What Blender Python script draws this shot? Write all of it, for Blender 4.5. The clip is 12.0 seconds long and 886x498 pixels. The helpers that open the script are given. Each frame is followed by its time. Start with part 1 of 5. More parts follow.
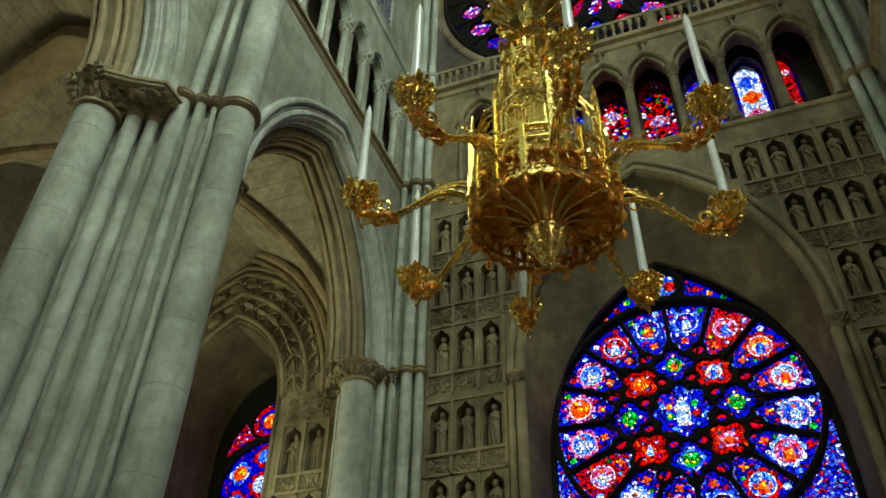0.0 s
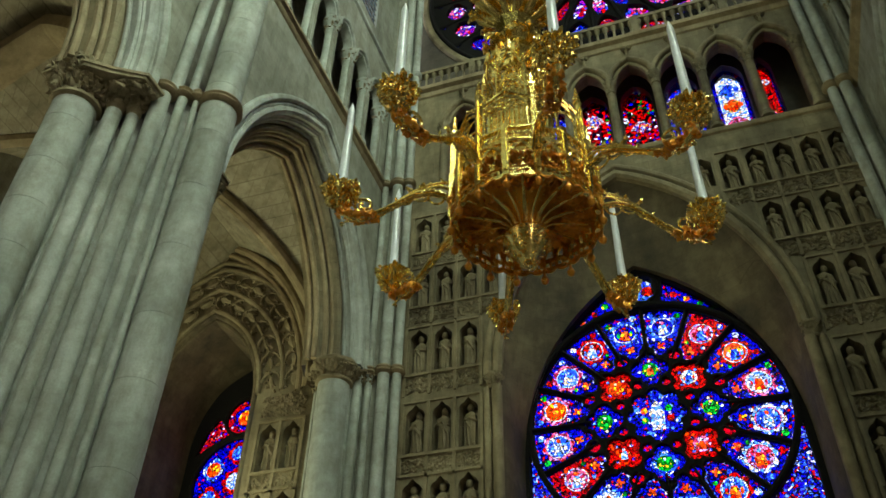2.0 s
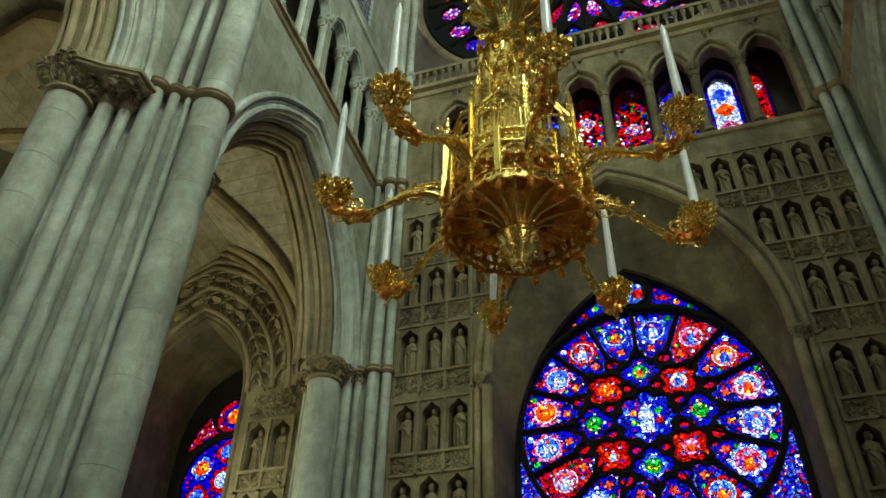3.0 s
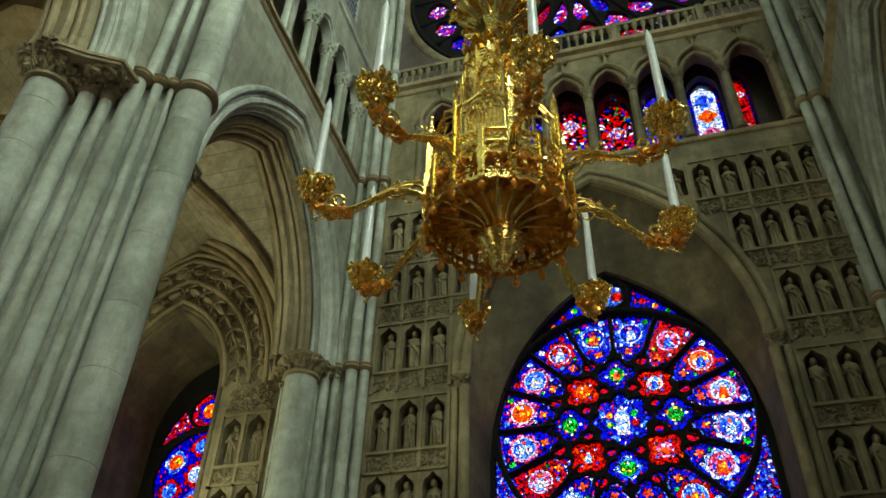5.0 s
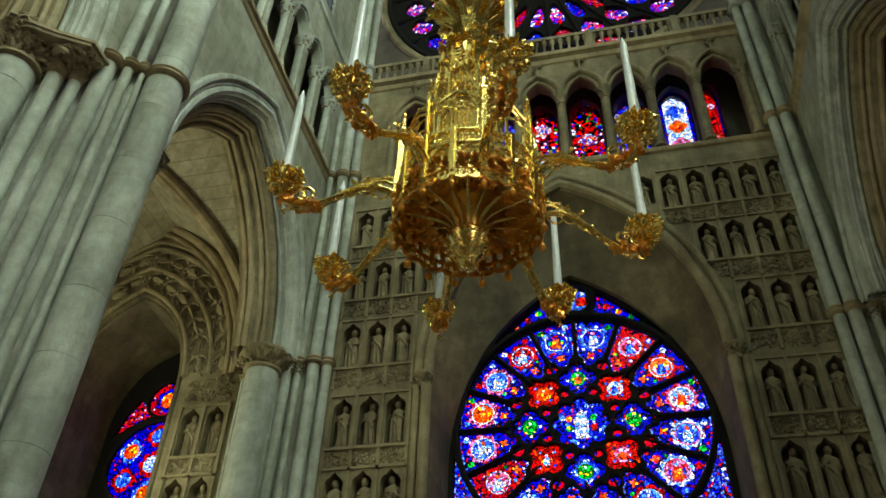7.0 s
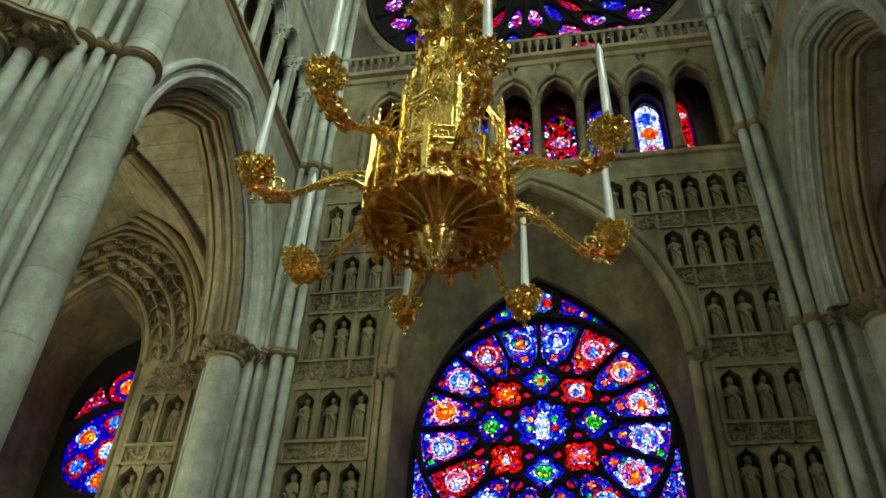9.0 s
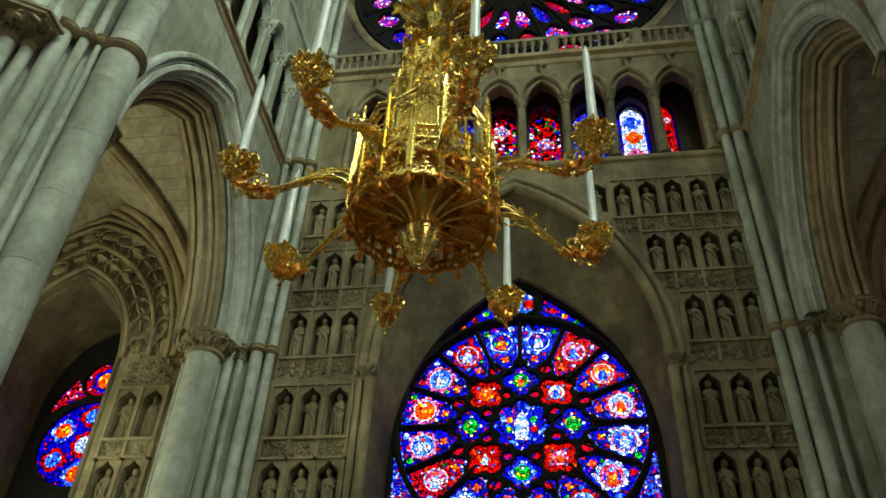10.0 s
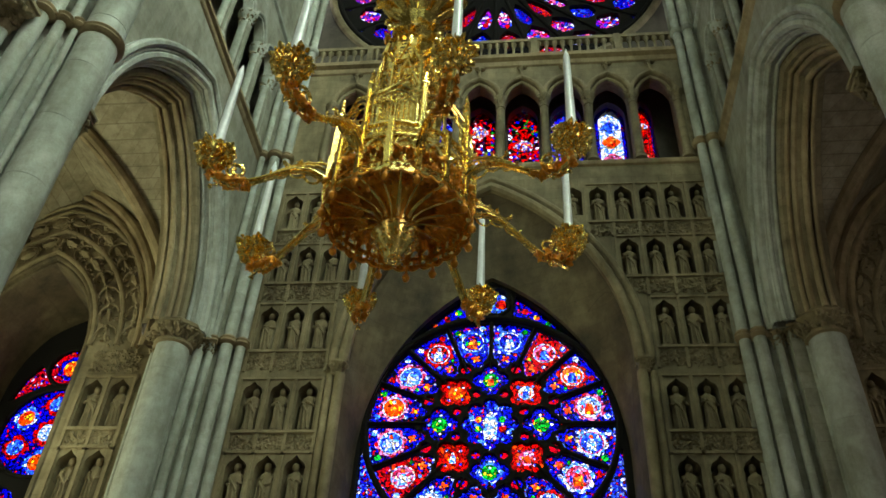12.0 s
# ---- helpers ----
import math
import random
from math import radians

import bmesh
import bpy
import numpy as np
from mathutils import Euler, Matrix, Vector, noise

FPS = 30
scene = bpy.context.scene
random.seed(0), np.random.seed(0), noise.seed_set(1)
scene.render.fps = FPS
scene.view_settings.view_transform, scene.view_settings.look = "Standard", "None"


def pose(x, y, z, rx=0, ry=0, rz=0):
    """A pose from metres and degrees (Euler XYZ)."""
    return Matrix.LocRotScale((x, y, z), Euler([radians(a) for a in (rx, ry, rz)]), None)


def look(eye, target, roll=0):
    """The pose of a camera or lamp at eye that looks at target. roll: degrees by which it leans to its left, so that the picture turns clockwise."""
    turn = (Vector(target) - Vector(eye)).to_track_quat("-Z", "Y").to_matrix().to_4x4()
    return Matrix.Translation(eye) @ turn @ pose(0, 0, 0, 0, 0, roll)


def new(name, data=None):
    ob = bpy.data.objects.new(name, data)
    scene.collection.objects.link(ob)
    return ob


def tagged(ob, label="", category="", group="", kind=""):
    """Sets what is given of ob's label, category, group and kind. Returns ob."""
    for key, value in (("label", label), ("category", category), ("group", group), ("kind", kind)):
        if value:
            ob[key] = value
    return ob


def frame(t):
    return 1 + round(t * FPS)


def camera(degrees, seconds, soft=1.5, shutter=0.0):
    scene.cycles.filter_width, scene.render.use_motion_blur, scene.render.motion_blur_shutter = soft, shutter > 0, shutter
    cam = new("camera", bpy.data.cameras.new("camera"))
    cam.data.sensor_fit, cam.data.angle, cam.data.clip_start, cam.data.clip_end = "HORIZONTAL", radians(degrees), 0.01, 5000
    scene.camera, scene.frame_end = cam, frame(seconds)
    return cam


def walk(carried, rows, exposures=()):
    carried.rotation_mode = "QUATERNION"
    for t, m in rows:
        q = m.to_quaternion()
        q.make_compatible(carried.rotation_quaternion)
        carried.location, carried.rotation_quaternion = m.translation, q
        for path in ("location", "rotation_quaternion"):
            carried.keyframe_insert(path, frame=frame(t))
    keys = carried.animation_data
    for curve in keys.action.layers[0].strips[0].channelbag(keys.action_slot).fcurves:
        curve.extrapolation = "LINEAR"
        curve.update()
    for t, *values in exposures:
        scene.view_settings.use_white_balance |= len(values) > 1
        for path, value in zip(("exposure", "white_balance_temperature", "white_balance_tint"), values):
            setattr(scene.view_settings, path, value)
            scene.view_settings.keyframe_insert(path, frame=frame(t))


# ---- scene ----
cam = camera(55.82, 12.0, soft=1.6)
# seconds, yaw, pitch, roll of a slow turn on the spot
TURN = [
    (0, 21.59, 40.30, 1.33),
    (0.5, 21.08, 40.32, 1.41),
    (1, 20.52, 40.33, 1.46),
    (1.5, 20.10, 40.34, 1.51),
    (2, 19.78, 40.35, 1.49),
    (2.5, 19.42, 40.38, 1.59),
    (3, 19.03, 40.39, 1.65),
    (5, 17.32, 40.35, 1.95),
    (5.5, 16.80, 40.33, 2.08),
    (6, 16.07, 40.33, 2.17),
    (6.5, 15.27, 40.33, 2.28),
    (7, 14.41, 40.33, 2.45),
    (9, 11.60, 40.23, 3.02),
    (9.5, 10.79, 40.24, 3.21),
    (10, 10.08, 40.24, 3.19),
    (10.5, 9.47, 40.24, 3.30),
    (11, 8.88, 40.24, 3.42),
    (11.5, 8.30, 40.23, 3.55),
    (12, 7.80, 40.22, 3.63)]
walk(cam, [(t, pose(0, 0, 1.6, 90 + p, 0, y) @ pose(0, 0, 0, 0, 0, r)) for t, y, p, r in TURN],
     exposures=[(0.0, -0.66), (12.0, -0.44)])

from mathutils import geometry

# ---- world and lights ----
world = bpy.data.worlds.new("sky")
scene.world = world
world.use_nodes = True
wn = world.node_tree
sky = wn.nodes.new("ShaderNodeTexSky")
sky.sky_type, sky.sun_disc = "NISHITA", False
sky.sun_elevation, sky.sun_rotation = radians(48), radians(115)
wn.nodes["Background"].inputs["Strength"].default_value = 0.1
wn.links.new(sky.outputs["Color"], wn.nodes["Background"].inputs["Color"])


def area(name, eye, target, sx, sy, watts, colour):
    d = bpy.data.lights.new(name, "AREA")
    d.shape, d.size, d.size_y, d.energy, d.color = "RECTANGLE", sx, sy, watts, colour
    ob = new(name, d)
    ob.matrix_world = look(eye, target)
    return ob


# plan: camera stands at x 0, y 0; west wall face at y 17; nave walls at x -8 and 5.5
YF, XL, XR, AX = 17.0, -8.0, 5.5, -1.05
SPRING = 13.0
DAY = (0.80, 1.0, 0.78)
for yy, power in ((-22, 1200), (-13, 4000), (-4, 9500)):
    area("clerestory_daylight", (XR - 0.15, yy, 29.5), (XR - 6, yy, 28.0), 6.0, 8.0, power, DAY)
    area("clerestory_daylight", (XL + 0.15, yy, 29.5), (XL + 6, yy, 24.0), 6.0, 8.0, 90, DAY)
area("clerestory_daylight", (XR - 0.15, 3.3, 29.5), (XR - 6, 3.3, 26.5), 4.5, 6.0, 2600, DAY)
area("clerestory_daylight", (XR - 0.15, 12.4, 29.8), (XR - 6, 12.4, 25.0), 4.5, 4.5, 250, DAY)
area("choir_daylight", (AX, -41.5, 18), (AX, 0, 9), 5.0, 18.0, 1100, DAY)
area("aisle_daylight", (-16.2, 12.4, 6.4), (-11, 11.6, 18.0), 4.0, 5.0, 1300, (0.96, 1.0, 0.62))
for yy in (-6.3, -15.9):
    area("aisle_daylight", (13.7, yy, 7.0), (3, yy + 4, 7.5), 4.0, 7.0, 1100, (1.0, 0.93, 0.78))
    area("aisle_daylight", (-16.2, yy, 7.0), (-5, yy + 4, 7.5), 4.0, 7.0, 220, (1.0, 0.93, 0.78))


# ---- materials ----
def nodes_of(name):
    m = bpy.data.materials.new(name)
    m.use_nodes = True
    nt = m.node_tree
    return m, nt, nt.nodes["Principled BSDF"], nt.nodes["Material Output"]


def link(nt, a, b):
    nt.links.new(a, b)


def noise_tex(nt, coord, scale, detail=6.0, rough=0.6):
    n = nt.nodes.new("ShaderNodeTexNoise")
    n.inputs["Scale"].default_value, n.inputs["Detail"].default_value, n.inputs["Roughness"].default_value = scale, detail, rough
    link(nt, coord, n.inputs["Vector"])
    return n


def ramp(nt, fac, stops, interp="LINEAR"):
    r = nt.nodes.new("ShaderNodeValToRGB")
    r.color_ramp.interpolation = interp
    e = r.color_ramp.elements
    while len(e) < len(stops):
        e.new(0.5)
    for el, (p, c) in zip(e, stops):
        el.position, el.color = p, (*c, 1)
    link(nt, fac, r.inputs["Fac"])
    return r


def mixc(nt, mode, fac, a, b):
    m = nt.nodes.new("ShaderNodeMix")
    m.data_type, m.blend_type = "RGBA", mode
    if hasattr(fac, "links"):
        link(nt, fac, m.inputs[0])
    else:
        m.inputs[0].default_value = fac
    link(nt, a, m.inputs[6])
    if hasattr(b, "links"):
        link(nt, b, m.inputs[7])
    else:
        m.inputs[7].default_value = (*b, 1)
    return m.outputs[2]


def stone(name, light, dark, rough=0.75, bump=0.25, blocks=None, island=0.0, joint=0.8):
    """Limestone: broad stains, fine grain, a few dark pits; blocks: (length, height) of its courses."""
    m, nt, b, _ = nodes_of(name)
    geo = nt.nodes.new("ShaderNodeNewGeometry")
    pos = geo.outputs["Position"]
    big, mid, fine = noise_tex(nt, pos, 0.55, 5), noise_tex(nt, pos, 3.2, 8, 0.7), noise_tex(nt, pos, 34.0, 4, 0.7)
    col = ramp(nt, big.outputs["Fac"], [(0.32, dark), (0.66, light)]).outputs["Color"]
    col = mixc(nt, "MULTIPLY", 0.75, col, ramp(nt, mid.outputs["Fac"], [(0.3, (0.62, 0.58, 0.5)), (0.62, (1, 1, 1))]).outputs["Color"])
    col = mixc(nt, "MULTIPLY", 0.35, col, ramp(nt, fine.outputs["Fac"], [(0.3, (0.6, 0.6, 0.6)), (0.6, (1, 1, 1))]).outputs["Color"])
    stretch = nt.nodes.new("ShaderNodeVectorMath")
    stretch.operation = "MULTIPLY"
    link(nt, pos, stretch.inputs[0])
    stretch.inputs[1].default_value = (2.6, 2.6, 0.6)
    streak = noise_tex(nt, stretch.outputs[0], 1.0, 6, 0.65)
    col = mixc(nt, "MULTIPLY", 0.6, col, ramp(nt, streak.outputs["Fac"], [(0.34, (0.5, 0.47, 0.4)), (0.56, (1, 1, 1))]).outputs["Color"])
    vein = nt.nodes.new("ShaderNodeTexVoronoi")
    vein.feature = "DISTANCE_TO_EDGE"
    vein.inputs["Scale"].default_value = 0.8
    wv = nt.nodes.new("ShaderNodeVectorMath")
    wv.operation = "MULTIPLY_ADD"
    link(nt, noise_tex(nt, pos, 1.7, 6, 0.7).outputs["Color"], wv.inputs[0])
    wv.inputs[1].default_value = (1.1, 1.1, 1.1)
    link(nt, pos, wv.inputs[2])
    link(nt, wv.outputs[0], vein.inputs["Vector"])
    crack = ramp(nt, vein.outputs["Distance"], [(0.003, (0.42, 0.39, 0.33)), (0.012, (1, 1, 1))]).outputs["Color"]
    col = mixc(nt, "MULTIPLY", ramp(nt, big.outputs["Fac"], [(0.58, (0, 0, 0)), (0.68, (0.45, 0.45, 0.45))]).outputs["Color"], col, crack)
    patch = noise_tex(nt, pos, 1.35, 3, 0.5)
    col = mixc(nt, "SCREEN", ramp(nt, patch.outputs["Fac"], [(0.6, (0, 0, 0)), (0.66, (0.16, 0.16, 0.16))]).outputs["Color"], col, light)
    height = mixc(nt, "ADD", 0.5, mid.outputs["Color"], fine.outputs["Color"])
    if blocks:
        sep = nt.nodes.new("ShaderNodeSeparateXYZ")
        link(nt, pos, sep.inputs[0])
        add = nt.nodes.new("ShaderNodeMath")
        link(nt, sep.outputs["X"], add.inputs[0])
        link(nt, sep.outputs["Y"], add.inputs[1])
        comb = nt.nodes.new("ShaderNodeCombineXYZ")
        link(nt, add.outputs[0], comb.inputs["X"])
        link(nt, sep.outputs["Z"], comb.inputs["Y"])
        br = nt.nodes.new("ShaderNodeTexBrick")
        br.inputs["Scale"].default_value = 1.0
        br.inputs["Brick Width"].default_value, br.inputs["Row Height"].default_value = blocks
        br.inputs["Mortar Size"].default_value, br.inputs["Mortar Smooth"].default_value = 0.009, 0.3
        br.inputs["Color1"].default_value, br.inputs["Color2"].default_value = (1, 1, 1, 1), (0.8, 0.78, 0.73, 1)
        br.inputs["Mortar"].default_value = (0.55, 0.52, 0.46, 1)
        link(nt, comb.outputs[0], br.inputs["Vector"])
        col = mixc(nt, "MULTIPLY", joint, col, br.outputs["Color"])
        height = mixc(nt, "MULTIPLY", 0.5, height, br.outputs["Color"])
    if island:
        info = nt.nodes.new("ShaderNodeObjectInfo")
        col = mixc(nt, "MULTIPLY", island, col, ramp(nt, info.outputs["Random"], [(0, (0.7, 0.7, 0.66)), (1, (1.0, 1.0, 1.0))]).outputs["Color"])
    link(nt, col, b.inputs["Base Color"])
    b.inputs["Roughness"].default_value = rough
    bp = nt.nodes.new("ShaderNodeBump")
    bp.inputs["Strength"].default_value, bp.inputs["Distance"].default_value = bump, 0.05
    link(nt, height, bp.inputs["Height"])
    link(nt, bp.outputs[0], b.inputs["Normal"])
    return m


def metal(name, light, dark, rough, scale=26.0, bump=0.3):
    m, nt, b, _ = nodes_of(name)
    geo = nt.nodes.new("ShaderNodeNewGeometry")
    n, n2 = noise_tex(nt, geo.outputs["Position"], scale, 6, 0.7), noise_tex(nt, geo.outputs["Position"], 5.0, 3)
    c = ramp(nt, n2.outputs["Fac"], [(0.3, dark), (0.6, light)])
    link(nt, c.outputs["Color"], b.inputs["Base Color"])
    b.inputs["Metallic"].default_value = 1.0
    r = ramp(nt, n.outputs["Fac"], [(0.3, (rough * 0.7,) * 3), (0.75, (rough * 1.6,) * 3)])
    link(nt, r.outputs["Color"], b.inputs["Roughness"])
    bp = nt.nodes.new("ShaderNodeBump")
    bp.inputs["Strength"].default_value, bp.inputs["Distance"].default_value = bump, 0.01
    link(nt, n.outputs["Fac"], bp.inputs["Height"])
    link(nt, bp.outputs[0], b.inputs["Normal"])
    return m


def glass_mix(name, stops, cell=9.0, lead=0.1, soft=0.1):
    """Leaded coloured glass: small cells of pot colours with dark leads, lit by the daylight behind it."""
    m, nt, b, out = nodes_of(name)
    nt.nodes.remove(b)
    tc, info = nt.nodes.new("ShaderNodeTexCoord"), nt.nodes.new("ShaderNodeObjectInfo")
    off = nt.nodes.new("ShaderNodeVectorMath")
    off.operation = "MULTIPLY_ADD"
    link(nt, info.outputs["Random"], off.inputs[0])
    off.inputs[1].default_value = (31.0, 17.0, 23.0)
    link(nt, tc.outputs["Object"], off.inputs[2])
    warp = noise_tex(nt, off.outputs[0], 7.0, 2)
    bend = nt.nodes.new("ShaderNodeVectorMath")
    bend.operation = "MULTIPLY_ADD"
    link(nt, warp.outputs["Color"], bend.inputs[0])
    bend.inputs[1].default_value = (0.12, 0.0, 0.12)
    link(nt, off.outputs[0], bend.inputs[2])
    v, e = nt.nodes.new("ShaderNodeTexVoronoi"), nt.nodes.new("ShaderNodeTexVoronoi")
    e.feature = "DISTANCE_TO_EDGE"
    for t in (v, e):
        t.inputs["Scale"].default_value = cell
        link(nt, bend.outputs[0], t.inputs["Vector"])
    sep = nt.nodes.new("ShaderNodeSeparateColor")
    link(nt, v.outputs["Color"], sep.inputs[0])
    c = ramp(nt, sep.outputs[0], stops, "CONSTANT").outputs["Color"]
    tone = ramp(nt, noise_tex(nt, off.outputs[0], 30.0, 4).outputs["Fac"], [(0.32, (0.25,) * 3), (0.66, (1, 1, 1))]).outputs["Color"]
    c = mixc(nt, "MULTIPLY", 0.8, c, tone)
    tint = ramp(nt, noise_tex(nt, off.outputs[0], 5.5, 3).outputs["Fac"], [(0.3, stops[0][1]), (0.45, (0.04, 0.03, 0.5)), (0.56, stops[len(stops) // 2][1]), (0.7, (0.8, 0.2, 0.06))]).outputs["Color"]
    c = mixc(nt, "MIX", soft, c, tint)
    c = mixc(nt, "MULTIPLY", 1.0, c, ramp(nt, e.outputs["Distance"], [(lead * 0.5, (0.01, 0.01, 0.02)), (lead, (1, 1, 1))]).outputs["Color"])
    tr, gl, mx = nt.nodes.new("ShaderNodeBsdfTransparent"), nt.nodes.new("ShaderNodeBsdfGlossy"), nt.nodes.new("ShaderNodeMixShader")
    gl.inputs["Roughness"].default_value = 0.4
    mx.inputs[0].default_value = 0.008
    link(nt, c, tr.inputs["Color"])
    link(nt, tr.outputs[0], mx.inputs[1])
    link(nt, gl.outputs[0], mx.inputs[2])
    link(nt, mx.outputs[0], out.inputs["Surface"])
    return m


def plain(name, colour, rough=0.5, spec=0.5):
    m, nt, b, _ = nodes_of(name)
    geo = nt.nodes.new("ShaderNodeNewGeometry")
    n = noise_tex(nt, geo.outputs["Position"], 14.0, 5)
    c = ramp(nt, n.outputs["Fac"], [(0.3, tuple(x * 0.8 for x in colour)), (0.7, colour)])
    link(nt, c.outputs["Color"], b.inputs["Base Color"])
    b.inputs["Roughness"].default_value = rough
    b.inputs["Specular IOR Level"].default_value = spec
    return m


PALE = stone("pale_limestone", (0.56, 0.585, 0.535), (0.33, 0.345, 0.31), island=0.45, bump=0.35)
WALLST = stone("wall_limestone", (0.40, 0.40, 0.34), (0.23, 0.225, 0.18), blocks=(0.9, 0.42), joint=0.5)
WARM = stone("warm_limestone", (0.34, 0.28, 0.165), (0.14, 0.11, 0.06), bump=0.4, blocks=(0.75, 0.38), joint=0.65)
# near-black limestone: the shade of deep recesses and passages is in its colour
SHADED = stone("shaded_limestone", (0.10, 0.085, 0.06), (0.05, 0.04, 0.03), blocks=(0.75, 0.38), joint=0.5)
# mottled stains, plus the shade of reveal and tunnel darkened into the base colour
STAIN_SHADE = stone("stained_shaded_limestone", (0.22, 0.172, 0.095), (0.05, 0.038, 0.022), bump=0.4, blocks=(0.75, 0.38), joint=0.5)
CARVED = stone("carved_limestone", (0.37, 0.30, 0.175), (0.17, 0.13, 0.068), bump=0.7)
WEB = stone("vault_webbing", (0.44, 0.39, 0.28), (0.27, 0.225, 0.15), blocks=(0.5, 0.2))
OCHRE = stone("ochre_limestone", (0.40, 0.31, 0.18), (0.25, 0.185, 0.10))
FLOORM = stone("floor_stone", (0.23, 0.195, 0.15), (0.13, 0.11, 0.085), rough=0.4, blocks=(0.8, 0.8))
GOLD = metal("gilt_bronze", (1.0, 0.77, 0.26), (0.95, 0.62, 0.14), 0.21, 40.0, 0.06)
# redder copy of the gilt: underside shade and warm floor bounce as colour
GOLD_SHADE = metal("shade_toned_gilt", (1.0, 0.46, 0.07), (0.7, 0.25, 0.03), 0.3)
IRON = metal("dark_iron", (0.10, 0.08, 0.06), (0.05, 0.04, 0.03), 0.45)
WAX = plain("white_wax", (0.93, 0.96, 1.0), 0.3)
# tracery stone coloured near-black, so its backlit silhouette is painted in
SILHOUETTE = plain("silhouette_tracery_stone", (0.014, 0.013, 0.012), 0.95, 0.1)
WOOD = plain("aged_wood", (0.20, 0.14, 0.09), 0.6)
BL, RD, WH, GR, OR, YE, SK = (0.01, 0.03, 0.75), (0.75, 0.01, 0.02), (0.85, 0.88, 1.0), (0.02, 0.5, 0.08), (0.95, 0.25, 0.02), (1.0, 0.75, 0.1), (0.12, 0.3, 0.95)
DK, LB, PK = (0.01, 0.005, 0.04), (0.3, 0.55, 1.0), (0.95, 0.4, 0.6)
G_BLUE = glass_mix("blue_leaded_glass", [(0, BL), (0.4, DK), (0.5, BL), (0.68, SK), (0.78, BL), (0.86, RD), (0.93, LB), (0.97, WH)], 17.0)
G_EDGE = glass_mix("bead_border_glass", [(0, BL), (0.3, SK), (0.5, LB), (0.66, RD), (0.8, BL), (0.9, WH)], 17.0)
G_RED = glass_mix("red_leaded_glass", [(0, RD), (0.4, DK), (0.48, RD), (0.7, BL), (0.8, OR), (0.88, RD), (0.95, WH)], 17.0)
G_FIG = glass_mix("figure_leaded_glass", [(0, WH), (0.25, SK), (0.38, OR), (0.5, YE), (0.6, RD), (0.72, WH), (0.88, BL), (0.95, PK)], 19.0, 0.07)
G_PINK = glass_mix("violet_leaded_glass", [(0, (0.6, 0.08, 0.7)), (0.22, BL), (0.42, WH), (0.52, RD), (0.68, PK), (0.84, SK), (0.93, WH)], 9.0)
G_LRED = glass_mix("ruby_lancet_glass", [(0, RD), (0.3, DK), (0.55, RD), (0.7, BL), (0.82, WH), (0.87, DK), (0.95, GR)], 10.0, 0.08, 0.0)
M_RED = glass_mix("ruby_pot_glass", [(0, RD), (0.45, (0.5, 0.0, 0.02)), (0.75, RD), (0.93, OR)], 15.0, 0.08, 0.0)
M_PINK = glass_mix("rose_pink_glass", [(0, PK), (0.4, (0.7, 0.1, 0.3)), (0.7, (0.8, 0.6, 0.9)), (0.9, RD)], 15.0, 0.08, 0.0)
M_PALE = glass_mix("pale_figure_glass", [(0, WH), (0.4, LB), (0.65, (0.9, 0.8, 0.7)), (0.85, (0.6, 0.7, 1.0))], 14.0, 0.06, 0.0)
M_FLAME = glass_mix("flame_orange_glass", [(0, OR), (0.5, (0.9, 0.4, 0.15)), (0.75, YE), (0.9, RD)], 14.0, 0.06, 0.0)
M_SKY = glass_mix("sky_blue_glass", [(0, SK), (0.4, LB), (0.7, (0.03, 0.12, 0.8)), (0.9, WH)], 15.0, 0.08, 0.0)
M_DEEP = glass_mix("cobalt_glass", [(0, BL), (0.35, (0.005, 0.01, 0.4)), (0.6, (0.03, 0.03, 0.85)), (0.85, DK), (0.93, RD)], 18.0, 0.1, 0.0)
M_GREEN = glass_mix("leaf_green_glass", [(0, GR), (0.4, (0.05, 0.7, 0.2)), (0.7, (0.01, 0.3, 0.1)), (0.9, YE)], 14.0, 0.06, 0.0)
G_DOT = glass_mix("ruby_leaded_glass", [(0, RD), (0.7, BL), (0.85, RD)], 12.0, 0.05)
CLEAR = glass_mix("clear_leaded_glass", [(0, (0.9, 0.95, 1.0)), (0.5, (0.8, 0.9, 1.0))], 3.0, 0.02)

GLOW = bpy.data.materials.new("bright_sky")
GLOW.use_nodes = True
HAZE = GLOW.copy()
HAZE.name = "pale_sky"
hb = HAZE.node_tree.nodes["Principled BSDF"]
hb.inputs["Base Color"].default_value = (0, 0, 0, 1)
hb.inputs["Emission Color"].default_value = (0.9, 0.98, 1.0, 1)
hb.inputs["Emission Strength"].default_value = 6.5
gb = GLOW.node_tree.nodes["Principled BSDF"]
gb.inputs["Base Color"].default_value = (0, 0, 0, 1)
gb.inputs["Emission Color"].default_value = (0.93, 0.97, 1.0, 1)
gb.inputs["Emission Strength"].default_value = 6.6


